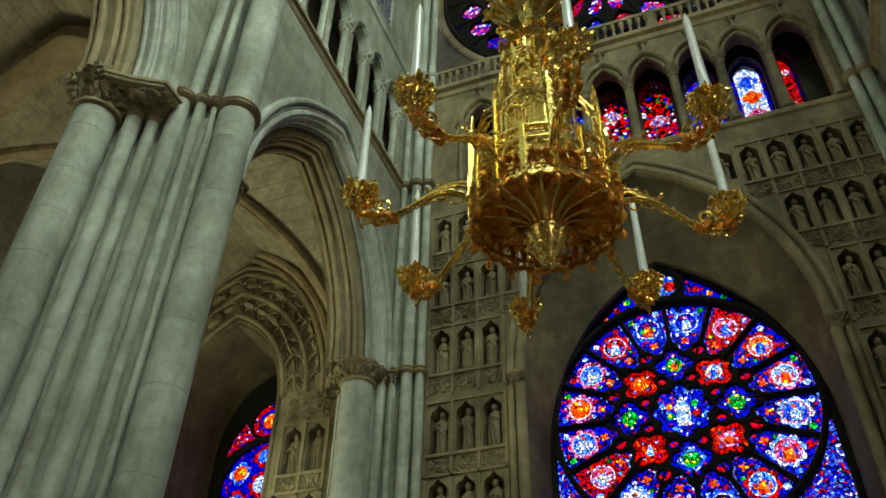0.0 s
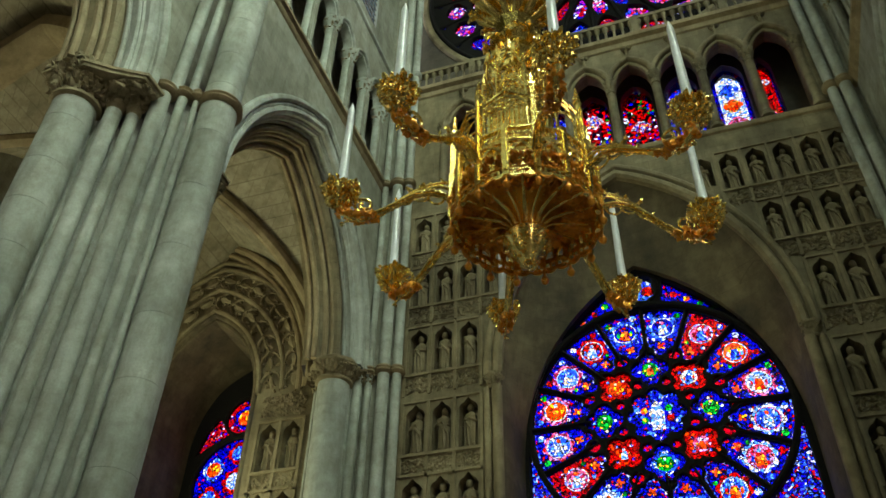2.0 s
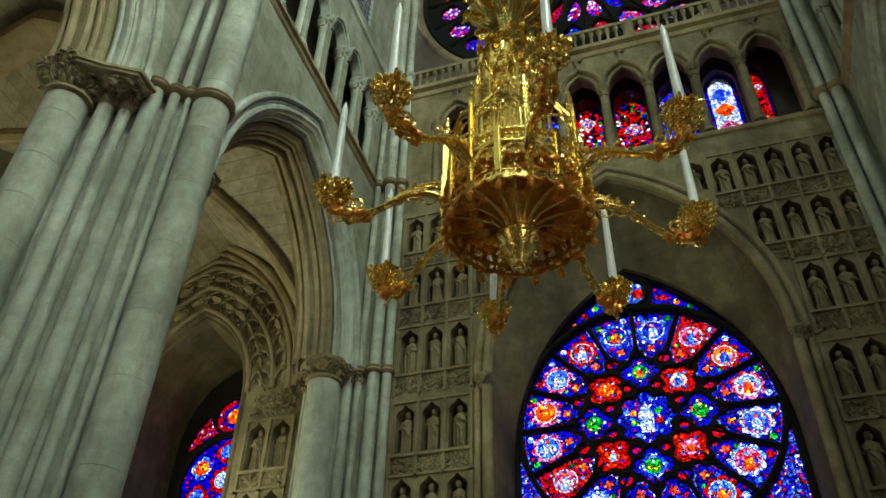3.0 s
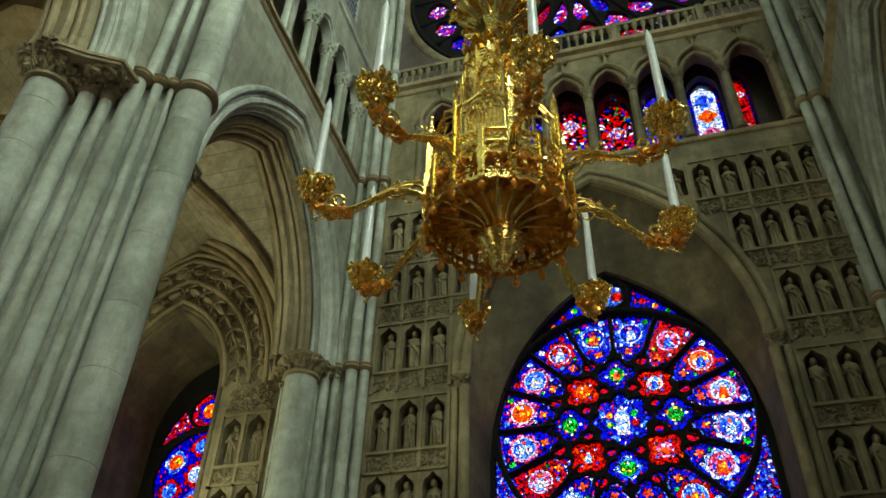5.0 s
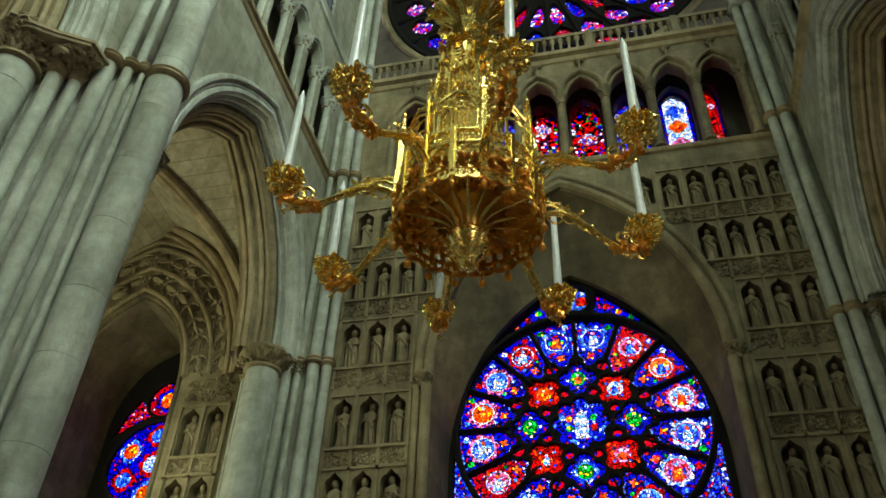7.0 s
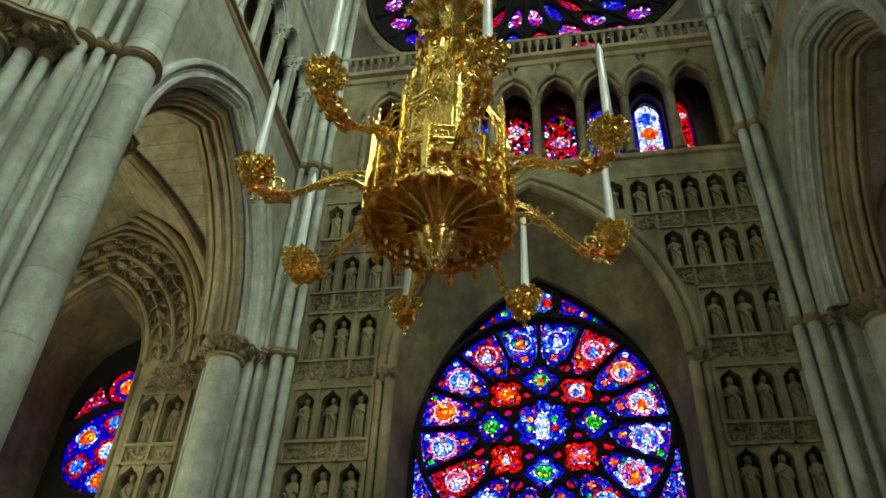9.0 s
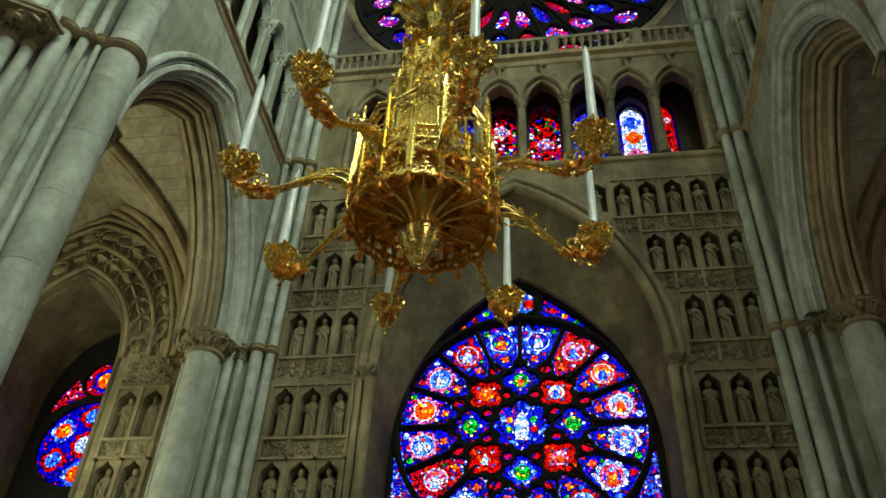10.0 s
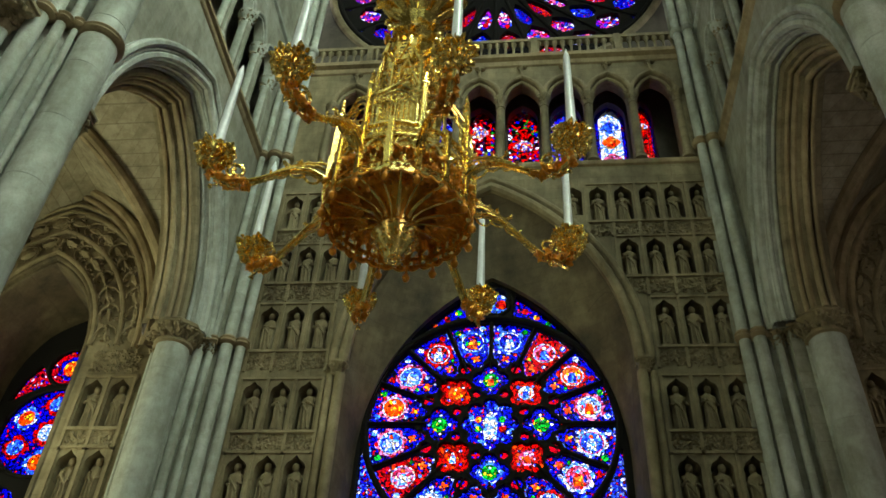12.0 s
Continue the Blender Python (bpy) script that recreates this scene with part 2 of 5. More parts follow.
# ---- mesh helpers ----
class Mb:
    """Collects vertices and faces for one mesh."""

    def __init__(self):
        self.v, self.f = [], []

    def add(self, verts, faces):
        o = len(self.v)
        self.v += [tuple(p) for p in verts]
        self.f += [tuple(i + o for i in f) for f in faces]
        return self

    def box(self, x0, x1, y0, y1, z0, z1, m=None):
        p = [Vector((x, y, z)) for x in (x0, x1) for y in (y0, y1) for z in (z0, z1)]
        if m:
            p = [m @ q for q in p]
        return self.add(p, [(0, 1, 3, 2), (4, 6, 7, 5), (0, 4, 5, 1), (2, 3, 7, 6), (0, 2, 6, 4), (1, 5, 7, 3)])

    def lathe(self, prof, n=16, at=(0, 0, 0), turn=0.0, sx=1.0, sy=1.0):
        vs, fs = [], []
        for r, z in prof:
            vs += [(at[0] + r * sx * math.cos(2 * math.pi * k / n + turn), at[1] + r * sy * math.sin(2 * math.pi * k / n + turn), at[2] + z) for k in range(n)]
        for j in range(len(prof) - 1):
            fs += [(j * n + k, j * n + (k + 1) % n, (j + 1) * n + (k + 1) % n, (j + 1) * n + k) for k in range(n)]
        fs += [tuple(range(n))[::-1], tuple((len(prof) - 1) * n + k for k in range(n))]
        return self.add(vs, fs)

    def sweep(self, path, r, n=8, closed=False, flat=1.0, taper=None):
        """A round bar along a path; r may be a list."""
        P = [Vector(p) for p in path]
        L = len(P)
        vs, fs = [], []
        ref = Vector((0.13, 0.21, 0.97))
        for i, p in enumerate(P):
            a = P[(i - 1) % L] if (closed or i) else p
            b = P[(i + 1) % L] if (closed or i < L - 1) else p
            d = (b - a).normalized()
            s = d.cross(ref)
            s = s.normalized() if s.length > 0.05 else d.cross(Vector((1, 0, 0))).normalized()
            u = s.cross(d)
            rr = r[i] if isinstance(r, list) else r
            vs += [p + s * rr * math.cos(2 * math.pi * k / n) + u * rr * flat * math.sin(2 * math.pi * k / n) for k in range(n)]
        for i in range(L if closed else L - 1):
            j = (i + 1) % L
            fs += [(i * n + k, i * n + (k + 1) % n, j * n + (k + 1) % n, j * n + k) for k in range(n)]
        if not closed:
            fs += [tuple(range(n))[::-1], tuple((L - 1) * n + k for k in range(n))]
        return self.add(vs, fs)

    def slab(self, outline, holes, d0, d1, to):
        """A plate with holes, from depth d0 to d1; to(u, v, d) gives the place."""
        loops = [outline] + list(holes)
        flat = [Vector(q) for lp in loops for q in lp]
        edges, o = [], 0
        for lp in loops:
            k = len(lp)
            edges += [(o + i, o + (i + 1) % k) for i in range(k)]
            o += k
        pts, _, tris, *_ = geometry.delaunay_2d_cdt(flat, edges, [], 0, 1e-6)
        boxes = [(min(q[0] for q in lp), max(q[0] for q in lp), min(q[1] for q in lp), max(q[1] for q in lp), lp) for lp in loops]
        keep = []
        for t in tris:
            x, y = sum(pts[i][0] for i in t) / 3, sum(pts[i][1] for i in t) / 3
            odd = False
            for x0, x1, y0, y1, lp in boxes:
                if x0 < x < x1 and y0 < y < y1:
                    for (ax, ay), (bx, by) in zip(lp, lp[1:] + lp[:1]):
                        if (ay > y) != (by > y) and x < ax + (y - ay) * (bx - ax) / (by - ay):
                            odd = not odd
            if odd:
                keep.append(t)
        n = len(pts)
        self.add([to(q[0], q[1], d0) for q in pts] + [to(q[0], q[1], d1) for q in pts],
                 [tuple(t) for t in keep] + [tuple(i + n for i in t)[::-1] for t in keep])
        for lp in loops:
            k = len(lp)
            self.add([to(u, v, d0) for u, v in lp] + [to(u, v, d1) for u, v in lp], [(i, (i + 1) % k, k + (i + 1) % k, k + i) for i in range(k)])
        return self

    def strip(self, rows, closed=False):
        """Quads between rows of equal length."""
        n = len(rows[0])
        fs = []
        for j in range(len(rows) - 1):
            fs += [(j * n + k, j * n + (k + 1) % n, (j + 1) * n + (k + 1) % n, (j + 1) * n + k) for k in range(n if closed else n - 1)]
        return self.add([p for r in rows for p in r], fs)

    def blob(self, c, r, d=None, stretch=1.6, rng=random):
        """A small leaf clump: a stretched, faceted lump."""
        c = Vector(c)
        d = Vector(d if d else (rng.uniform(-1, 1), rng.uniform(-1, 1), rng.uniform(-1, 1))).normalized()
        s = d.orthogonal().normalized()
        s = Matrix.Rotation(rng.uniform(0, 6.28), 3, d) @ s
        u = d.cross(s)
        w = rng.uniform(0.35, 0.7)
        bend = rng.uniform(-0.5, 0.5)
        vs, fs = [c + d * r * stretch + u * r * bend], []
        for t, q in ((0.55, 0.75), (-0.25, 1.0), (-0.8, 0.45)):
            vs += [c + d * r * stretch * t + u * r * bend * t * t + (s * math.cos(k * 1.2566) + u * w * math.sin(k * 1.2566)) * r * q for k in range(5)]
        vs.append(c - d * r * stretch)
        fs += [(0, 1 + k, 1 + (k + 1) % 5) for k in range(5)] + [(16, 11 + (k + 1) % 5, 11 + k) for k in range(5)]
        for j in (1, 6):
            fs += [(j + k, j + 5 + k, j + 5 + (k + 1) % 5, j + (k + 1) % 5) for k in range(5)]
        return self.add(vs, fs)

    def mesh(self, name, mat, smooth=True, angle=35):
        me = bpy.data.meshes.new(name)
        me.from_pydata(self.v, [], self.f)
        me.materials.append(mat)
        bm = bmesh.new()
        bm.from_mesh(me)
        bmesh.ops.remove_doubles(bm, verts=bm.verts, dist=0.0002)
        bmesh.ops.recalc_face_normals(bm, faces=bm.faces)
        bm.to_mesh(me)
        bm.free()
        if smooth:
            me.polygons.foreach_set("use_smooth", [True] * len(me.polygons))
            me.set_sharp_from_angle(angle=radians(angle))
        return me


def part(name, mb, mat, parent=None, label="", smooth=True, angle=35):
    ob = new(name, mb.mesh(name, mat, smooth, angle) if isinstance(mb, Mb) else mb)
    if parent:
        ob.parent = parent
    return tagged(ob, label) if label else ob


def thing(name, label, category, at=(0, 0, 0), group="", kind=""):
    ob = new(name)
    ob.location = at
    return tagged(ob, label, category, group, kind)


def arch(c, half, rise, z, n=14, off=0.0):
    """Points (u, v) of a pointed arch from one springing to the other, drawn in by off towards its centres."""
    R = (half * half + rise * rise) / (2 * half)
    k = R - half
    r = R - off
    top = math.acos(min(1, k / r))
    right = [(c - k + r * math.cos(top * i / n), z + r * math.sin(top * i / n)) for i in range(n + 1)]
    left = [(2 * c - u, v) for u, v in right]
    return left + right[::-1][1:]


def arch_band(mb, c, half, rise, z, prof, to, n=18, legs=None):
    """Mouldings: a profile of (off, depth) pairs carried along a pointed arch; legs carries it down to that height."""
    rows = []
    for off, d in prof:
        pts = arch(c, half, rise, z, n, off)
        if legs is not None:
            pts = [(pts[0][0], legs)] + pts + [(pts[-1][0], legs)]
        rows.append([to(u, v, d) for u, v in pts])
    return mb.strip(rows)


def roll(o, d, r, n=5, a0=200, a1=-20):
    """Profile points of a half-round roll centred at (off o, depth d)."""
    return [(o + r * math.cos(radians(a0 + (a1 - a0) * i / n)), d - r * math.sin(radians(a0 + (a1 - a0) * i / n))) for i in range(n + 1)]


def face(u, v, d):
    return (u, YF + d, v)


def circle(cx, cz, r, n=24, a0=0.0):
    return [(cx + r * math.cos(a0 + 2 * math.pi * k / n), cz + r * math.sin(a0 + 2 * math.pi * k / n)) for k in range(n)]


def foil(cx, cz, r, k, turn=0.0, n=6, deep=0.42):
    """A k-lobed foil."""
    return [(cx + q * math.sin(a), cz + q * math.cos(a)) for i in range(k * n) for a in [turn + 2 * math.pi * i / (k * n)]
            for q in [r * (1 - deep + deep * abs(math.cos(k * (a - turn) / 2)))]]


def leafy(mb, cx, cy, z0, z1, r0, r1, n, size, rng, arc=(0, 6.283)):
    """Leaves scattered over a bell."""
    for _ in range(n):
        a, t = rng.uniform(*arc), rng.random()
        r = r0 + (r1 - r0) * t ** 1.6
        mb.blob((cx + r * math.cos(a), cy + r * math.sin(a), z0 + (z1 - z0) * t), size * rng.uniform(0.6, 1.2),
                (math.cos(a) * 0.7, math.sin(a) * 0.7, 0.8 if rng.random() < 0.7 else -0.5), 1.5, rng)

# ---- ground and shell ----
tagged(part("floor", Mb().box(-17, 14.5, -42.5, 20.5, -0.3, 0.0), FLOORM), "worn grey stone slab floor of the church", "floor", kind="structure")
tagged(part("backdrop", Mb().box(-24, 20, 23.0, 23.2, 2.0, 44.0), GLOW), "bright hazy daylight outside the west windows", "sky", kind="structure")
back = part("wall_east", Mb().box(-17, 14.5, -42.5, -42.0, 0, 40), WALLST)
tagged(back, "pale limestone wall closing the far end", "wall", kind="structure")


def side_place(s):
    """Maps (along, up, out) on a nave wall: out grows away from the nave."""
    x = XL if s < 0 else XR
    return lambda u, v, d: (x + s * d, u, v)


PIERS = (17.7, 8.1, -1.5)
HALF, RISE, ASP = 3.58, 5.32, 12.97


def wall_of_bay(s):
    """One side of the nave: arcade wall, string courses, gallery, clerestory."""
    to = side_place(s)
    tag = "south" if s < 0 else "north"
    mb = Mb()
    for a, b in ((8.1, 17.0), (-1.5, 8.1)):
        c = 12.8 if b > 10 else 3.3
        pts = arch(c, HALF, RISE, ASP)
        mb.slab([(a, ASP)] + pts + [(b, ASP), (b, 19.3), (a, 19.3)], [], 0.0, 1.0, to)
    far = [[(c - 3.9, 0.0)] + arch(c, 3.9, 5.0, SPRING, 8) + [(c + 3.9, 0.0)] for c in (-6.3, -15.9, -25.5)]
    mb.slab([(-42, -0.01), (-1.5, -0.01), (-1.5, 24.9), (-42, 24.9)], far, 0.0, 1.0, to)
    w = tagged(part("wall_" + tag, mb, WALLST), "pale grey-green limestone nave wall above pointed arcade", "wall", kind="structure")
    # gallery zone: openings between round columns
    g = Mb()
    holes, cols = [], []
    y = 16.16
    while y > -1:
        if not 7.4 < y - 0.6 < 8.9:
            holes.append([(y - 1.08, 19.95)] + arch(y - 0.6, 0.48, 0.66, 22.65, 6) + [(y - 0.12, 19.95)])
        cols.append(y)
        y -= 1.2
    g.slab([(-1.5, 19.3), (17.0, 19.3), (17.0, 24.9), (-1.5, 24.9)], holes, 0.0, 0.28, to)
    part("gallery_wall", g, WALLST, w)
    b = Mb()
    b.slab([(-1.5, 19.3), (17.0, 19.3), (17.0, 24.9), (-1.5, 24.9)], [], 1.35, 1.6, to)
    b.slab([(-1.5, 24.6), (17.0, 24.6), (17.0, 24.88), (-1.5, 24.88)], [], 0.27, 1.62, to)
    xs_ = sorted((to(0, 0, 0.0)[0], to(0, 0, 1.7)[0]))
    b.box(*xs_, 17.02, 18.9, 19.3, 25.0)
    part("gallery_back", b, WALLST, w)
    for h in holes:
        c = (h[0][0] + h[-1][0]) / 2
        m = Mb()
        arch_band(m, c, 0.48, 0.66, 22.65, [(-0.1, 0.0)] + roll(-0.06, -0.03, 0.06) + [(0.05, 0.0), (0.05, 0.3)], to, 8)
        part("gallery_arch", m, PALE, w)
    for y in cols:
        if 7.2 < y < 9.0:
            continue
        m = Mb()
        x = to(0, 0, 0.16)[0]
        m.lathe([(0.26, 0), (0.26, 0.12), (0.2, 0.2), (0.165, 0.28), (0.16, 2.25), (0.19, 2.3), (0.17, 2.35), (0.2, 2.55), (0.29, 2.72), (0.29, 2.82)], 14, (x, y, 19.85))
        ob = part("gallery_column", m, PALE, w)
        lf = Mb()
        leafy(lf, x, y, 22.2, 22.6, 0.18, 0.27, 50, 0.045, random.Random(3))
        part("capital_leaves", lf, CARVED, ob)
    # string courses
    m = Mb()
    prof = [(19.38, 0.0), (19.42, -0.05), (19.52, -0.08), (19.57, -0.16), (19.68, -0.16), (19.75, -0.1), (19.8, 0.0)]
    m.strip([[to(-1.5, v, d), to(17.0, v, d)] for v, d in prof])
    part("string_course", m, OCHRE, w)
    m = Mb()
    m.strip([[to(-1.5, v, d), to(17.0, v, d)] for v, d in [(24.75, 0.0), (24.8, -0.08), (24.92, -0.1), (25.0, 0.0)]])
    part("upper_string_course", m, PALE, w)
    # clerestory with two-light windows
    holes, wins = [], []
    for c in (12.65, 3.3, -5, -14, -24):
        for o in (-1.25, 1.25):
            h = [(c + o - 1.1, 25.6)] + arch(c + o, 1.1, 1.7, 31.0, 8) + [(c + o + 1.1, 25.6)]
            holes.append(h)
            wins.append((c + o, h))
    m = Mb()
    m.slab([(-42, 24.9), (17.0, 24.9), (17.0, 40.0), (-42, 40.0)], holes, 0.02, 0.9, to)
    tagged(part("clerestory_" + tag, m, WALLST), "pale limestone clerestory wall with tall windows", "wall", kind="structure")
    for k, (c, h) in enumerate(wins[:4]):
        win = thing("window_%s_%d" % (tag, k + 1), "tall clear leaded window with iron bars", "window", kind="structure")
        m = Mb()
        m.slab([(c + (u - c) * 0.99, v) for u, v in h], [], 0.12, 0.14, to)
        p = part("pane", m, CLEAR, win)
        p.visible_shadow = False
        m = Mb()
        for i in range(-3, 4):
            m.sweep([to(c + i * 0.28, 25.6, 0.09), to(c + i * 0.28, 32.2, 0.09)], 0.02, 4)
        for i in range(20):
            m.sweep([to(c - 1.1, 25.8 + i * 0.3, 0.09), to(c + 1.1, 25.8 + i * 0.3, 0.09)], 0.02, 4)
        part("iron_bars", m, IRON, win)
    m = Mb()
    x0, x1 = sorted((to(0, 0, 3.0)[0], to(0, 0, 3.2)[0]))
    m.box(x0, x1, 2, 17, 24.5, 40)
    tagged(part("backdrop", m, HAZE), "bright hazy daylight outside the clerestory", "sky", kind="structure")
    # pointed arcade arches with their orders
    for c in (12.8, 3.3):
        a = Mb()
        arch_band(a, c, HALF, RISE, ASP, [(-0.22, 0.0)] + roll(-0.12, -0.04, 0.1) + [(0.0, 0.05), (0.0, 0.1)] + roll(0.14, 0.06, 0.12) + [(0.3, 0.12), (0.3, 0.42)], to, 18, 12.96)
        outer = thing("arcade_arch", "pointed limestone arch with stepped roll mouldings", "arch", group="nave arcade arches", kind="structure")
        part("outer_order", a, PALE, outer)
        a = Mb()
        arch_band(a, c, HALF, RISE, ASP, [(0.3, 0.42), (0.34, 0.5)] + roll(0.46, 0.52, 0.11) + [(0.58, 0.6), (0.58, 0.78)], to, 18, 12.96)
        part("middle_order", a, WARM, outer)
        a = Mb()
        arch_band(a, c, HALF, RISE, ASP, [(0.58, 0.78), (0.7, 0.8), (0.74, 0.9), (0.74, 1.15), (0.58, 1.25), (0.58, 1.4), (0.3, 1.5), (0.0, 1.6)], to, 18, 12.96)
        part("inner_order", a, WARM, outer)
        for off, d, r in ((0.02, 0.0, 0.05), (0.3, 0.2, 0.055), (0.34, 0.38, 0.05), (0.58, 0.62, 0.055), (0.66, 0.76, 0.075), (0.8, 0.96, 0.075), (0.8, 1.14, 0.06)):
            pts = arch(c, HALF, RISE, ASP, 16, off)
            pts = [(pts[0][0], 12.96)] + pts + [(pts[-1][0], 12.96)]
            part("roll_moulding", Mb().sweep([to(u, v, d) for u, v in pts], r, 8), OCHRE if off > 0.5 else PALE, outer)
    return w


for s in (-1, 1):
    wall_of_bay(s)


# ---- columns and capitals ----
def drum_mesh(r, h, n=22):
    return Mb().lathe([(r - 0.008, 0), (r, 0.007), (r, h - 0.007), (r - 0.008, h)], n).mesh("drum", PALE)


def column(parent, x, y, r, z0, z1, heights, seed=0, name="column"):
    """A shaft built of stone drums with fine joints."""
    rng = random.Random(seed)
    shaft = part(name, Mb().lathe([(r - 0.02, 0), (r - 0.02, z1 - z0)], 16, (x, y, z0)), PALE, parent)
    z, cache = z0, {}
    while z < z1 - 0.05:
        h = min(rng.choice(heights), z1 - z)
        k = round(h, 2)
        if k not in cache:
            cache[k] = drum_mesh(r, h)
        d = new("drum", cache[k])
        d.location, d.rotation_euler = (x, y, z), (0, 0, rng.uniform(0, 6))
        d.parent = shaft
        z += h
    return shaft


def ring(x, y, r, z):
    return Mb().lathe([(r, 0), (r + 0.05, 0.02), (r + 0.09, 0.07), (r + 0.05, 0.12), (r + 0.045, 0.14), (r + 0.075, 0.18), (r + 0.04, 0.23), (r, 0.24)], 24, (x, y, z))


def capital(parent, x, y, r, z0, h, n, seed, arc=(0, 6.283), size=0.085):
    rng = random.Random(seed)
    m = Mb()
    m.lathe([(r, 0), (r + 0.07, 0.03), (r + 0.07, 0.09), (r + 0.01, 0.12), (r + 0.03, h * 0.4), (r + 0.12, h * 0.72), (r + 0.24, h * 0.85)], 20, (x, y, z0))
    bell = part("capital", m, CARVED, parent, "carved leaf capital")
    lf = Mb()
    leafy(lf, x, y, z0 + 0.15, z0 + h * 0.8, r + 0.05, r + 0.24, n, size, rng, arc)
    part("leaves", lf, CARVED, bell)
    ab = Mb().lathe([(r + 0.16, h * 0.86), (r + 0.25, h * 0.9), (r + 0.26, h * 0.95), (r + 0.22, h)], 8, (x, y, z0), radians(22.5))
    part("abacus", ab, CARVED, bell)
    return bell


def pier(s, yc, name_label):
    """Compound pier: nave shaft, soffit columns east and west, stepped slim shafts between."""
    wall_at = side_place(s)
    to = lambda u, v, d: wall_at(u, v, d + (0.45 if s > 0 else 0.0))
    px = to(0, 0, 1.05)[0]
    th = thing("compound_pier", name_label, "pier", (0, 0, 0), "nave piers", "structure")
    core = Mb()
    core.lathe([(1.15, 0), (1.15, SPRING + 0.4)], 4, (px, yc, 0))
    part("core", core, PALE, th)
    base = Mb().lathe([(2.35, 0), (2.35, 0.7), (2.2, 0.85), (2.1, 1.0)], 8, (px, yc, 0), radians(22.5))
    part("base", base, PALE, th)
    # tall nave shaft
    nx = to(0, 0, -0.66)[0]
    column(th, nx, yc, 0.34, 0.9, 37.0, (0.9, 1.1, 1.3), 3 + s, "nave_shaft")
    part("shaft_ring", ring(nx, yc, 0.34, SPRING + 0.28), OCHRE, th)
    for sy in (-1, 1):
        cy = yc + sy * 1.45
        column(th, px, cy, 0.36, 0.9, SPRING - 0.62, (0.85, 1.0, 1.2), 11 + sy, "soffit_column")
        capital(th, px, cy, 0.36, SPRING - 0.62, 0.85, 360, 5 + sy, size=0.075)
        # stepped shafts from the soffit column to the nave shaft
        steps = [(0.5, 1.15, 0.14), (0.25, 0.97, 0.1), (0.0, 0.74, 0.15), (-0.24, 0.51, 0.09), (-0.42, 0.36, 0.05)]
        for i, (d, dy, r) in enumerate(steps):
            x = to(0, 0, d)[0]
            y = yc + sy * dy
            top = SPRING - 0.05 if i < 2 else SPRING + 0.28
            m = Mb().lathe([(r, 0.9), (r, top)], 14, (x, y, 0))
            sh = part("slim_shaft", m, PALE, th)
            if i < 2:
                lf = Mb().lathe([(r, 0), (r + 0.03, 0.05), (r + 0.02, 0.3), (r + 0.12, 0.6)], 12, (x, y, SPRING - 0.55))
                leafy(lf, x, y, SPRING - 0.45, SPRING + 0.05, r + 0.02, r + 0.14, 150, 0.04, random.Random(i))
                part("leaves", lf, CARVED, sh)
            else:
                part("shaft_ring", ring(x, y, r, SPRING + 0.05 + 0.07 * i), OCHRE, sh)
        # moulded impost that carries the arch orders
        lie = lambda u, v, z: wall_at(yc + sy * v, z, u)
        seat = [(-0.2, 0.9), (-0.2, 1.36), (0.3, 1.68), (0.66, 1.98), (1.5, 1.98), (1.5, 0.9)]
        m = Mb().slab(seat, [], SPRING - 0.09, SPRING - 0.02, lie)
        m.slab([(u * 0.94 + 0.04, 1.4 + (v - 1.4) * 0.92) for u, v in seat], [], SPRING - 0.16, SPRING - 0.085, lie)
        impost = part("impost", m, CARVED, th)
        rng, lf = random.Random(14), Mb()
        for _ in range(230):
            u, v = rng.uniform(-0.12, 0.95), rng.uniform(0.98, 1.5)
            if v < 1.36 + 0.66 * max(u, 0.0):
                lf.blob(lie(u, v, SPRING - 0.17 - 0.24 * rng.random() * min(1.0, u + 0.35)), rng.uniform(0.045, 0.085), None, 1.4, rng)
        part("impost_leaves", lf, CARVED, impost)
        # hollows between the shafts
        m = Mb()
        path = [(1.0, 1.3), (0.72, 1.28), (0.7, 1.1), (0.5, 1.08), (0.4, 0.98), (0.26, 0.86), (0.14, 0.84), (0.04, 0.64), (-0.12, 0.6), (-0.2, 0.44), (-0.36, 0.38), (-0.44, 0.2), (-0.5, 0.0)]
        m.strip([[to(yc + sy * dy, z, d + 0.15) for d, dy in path] for z in (0.9, SPRING + 0.3)])
        part("pier_face", m, PALE, th)
    # above the rings the slim shafts climb the wall beside the nave shaft
    for sy in (-1, 1):
        for d, dy, r in ((-0.32, 0.42, 0.08), (-0.1, 0.62, 0.12)):
            x = to(0, 0, d)[0]
            part("wall_shaft", Mb().lathe([(r, SPRING + 0.4), (r, 37.0)], 12, (x, yc + sy * dy, 0)), PALE, th)
    return th


for s in (-1, 1):
    pier(s, 8.1, "pale limestone compound pier with clustered shafts and leaf capital")
pier(-1, -1.5, "pale limestone compound pier with clustered shafts and leaf capital")
pier(1, -1.5, "pale limestone compound pier with clustered shafts and leaf capital")


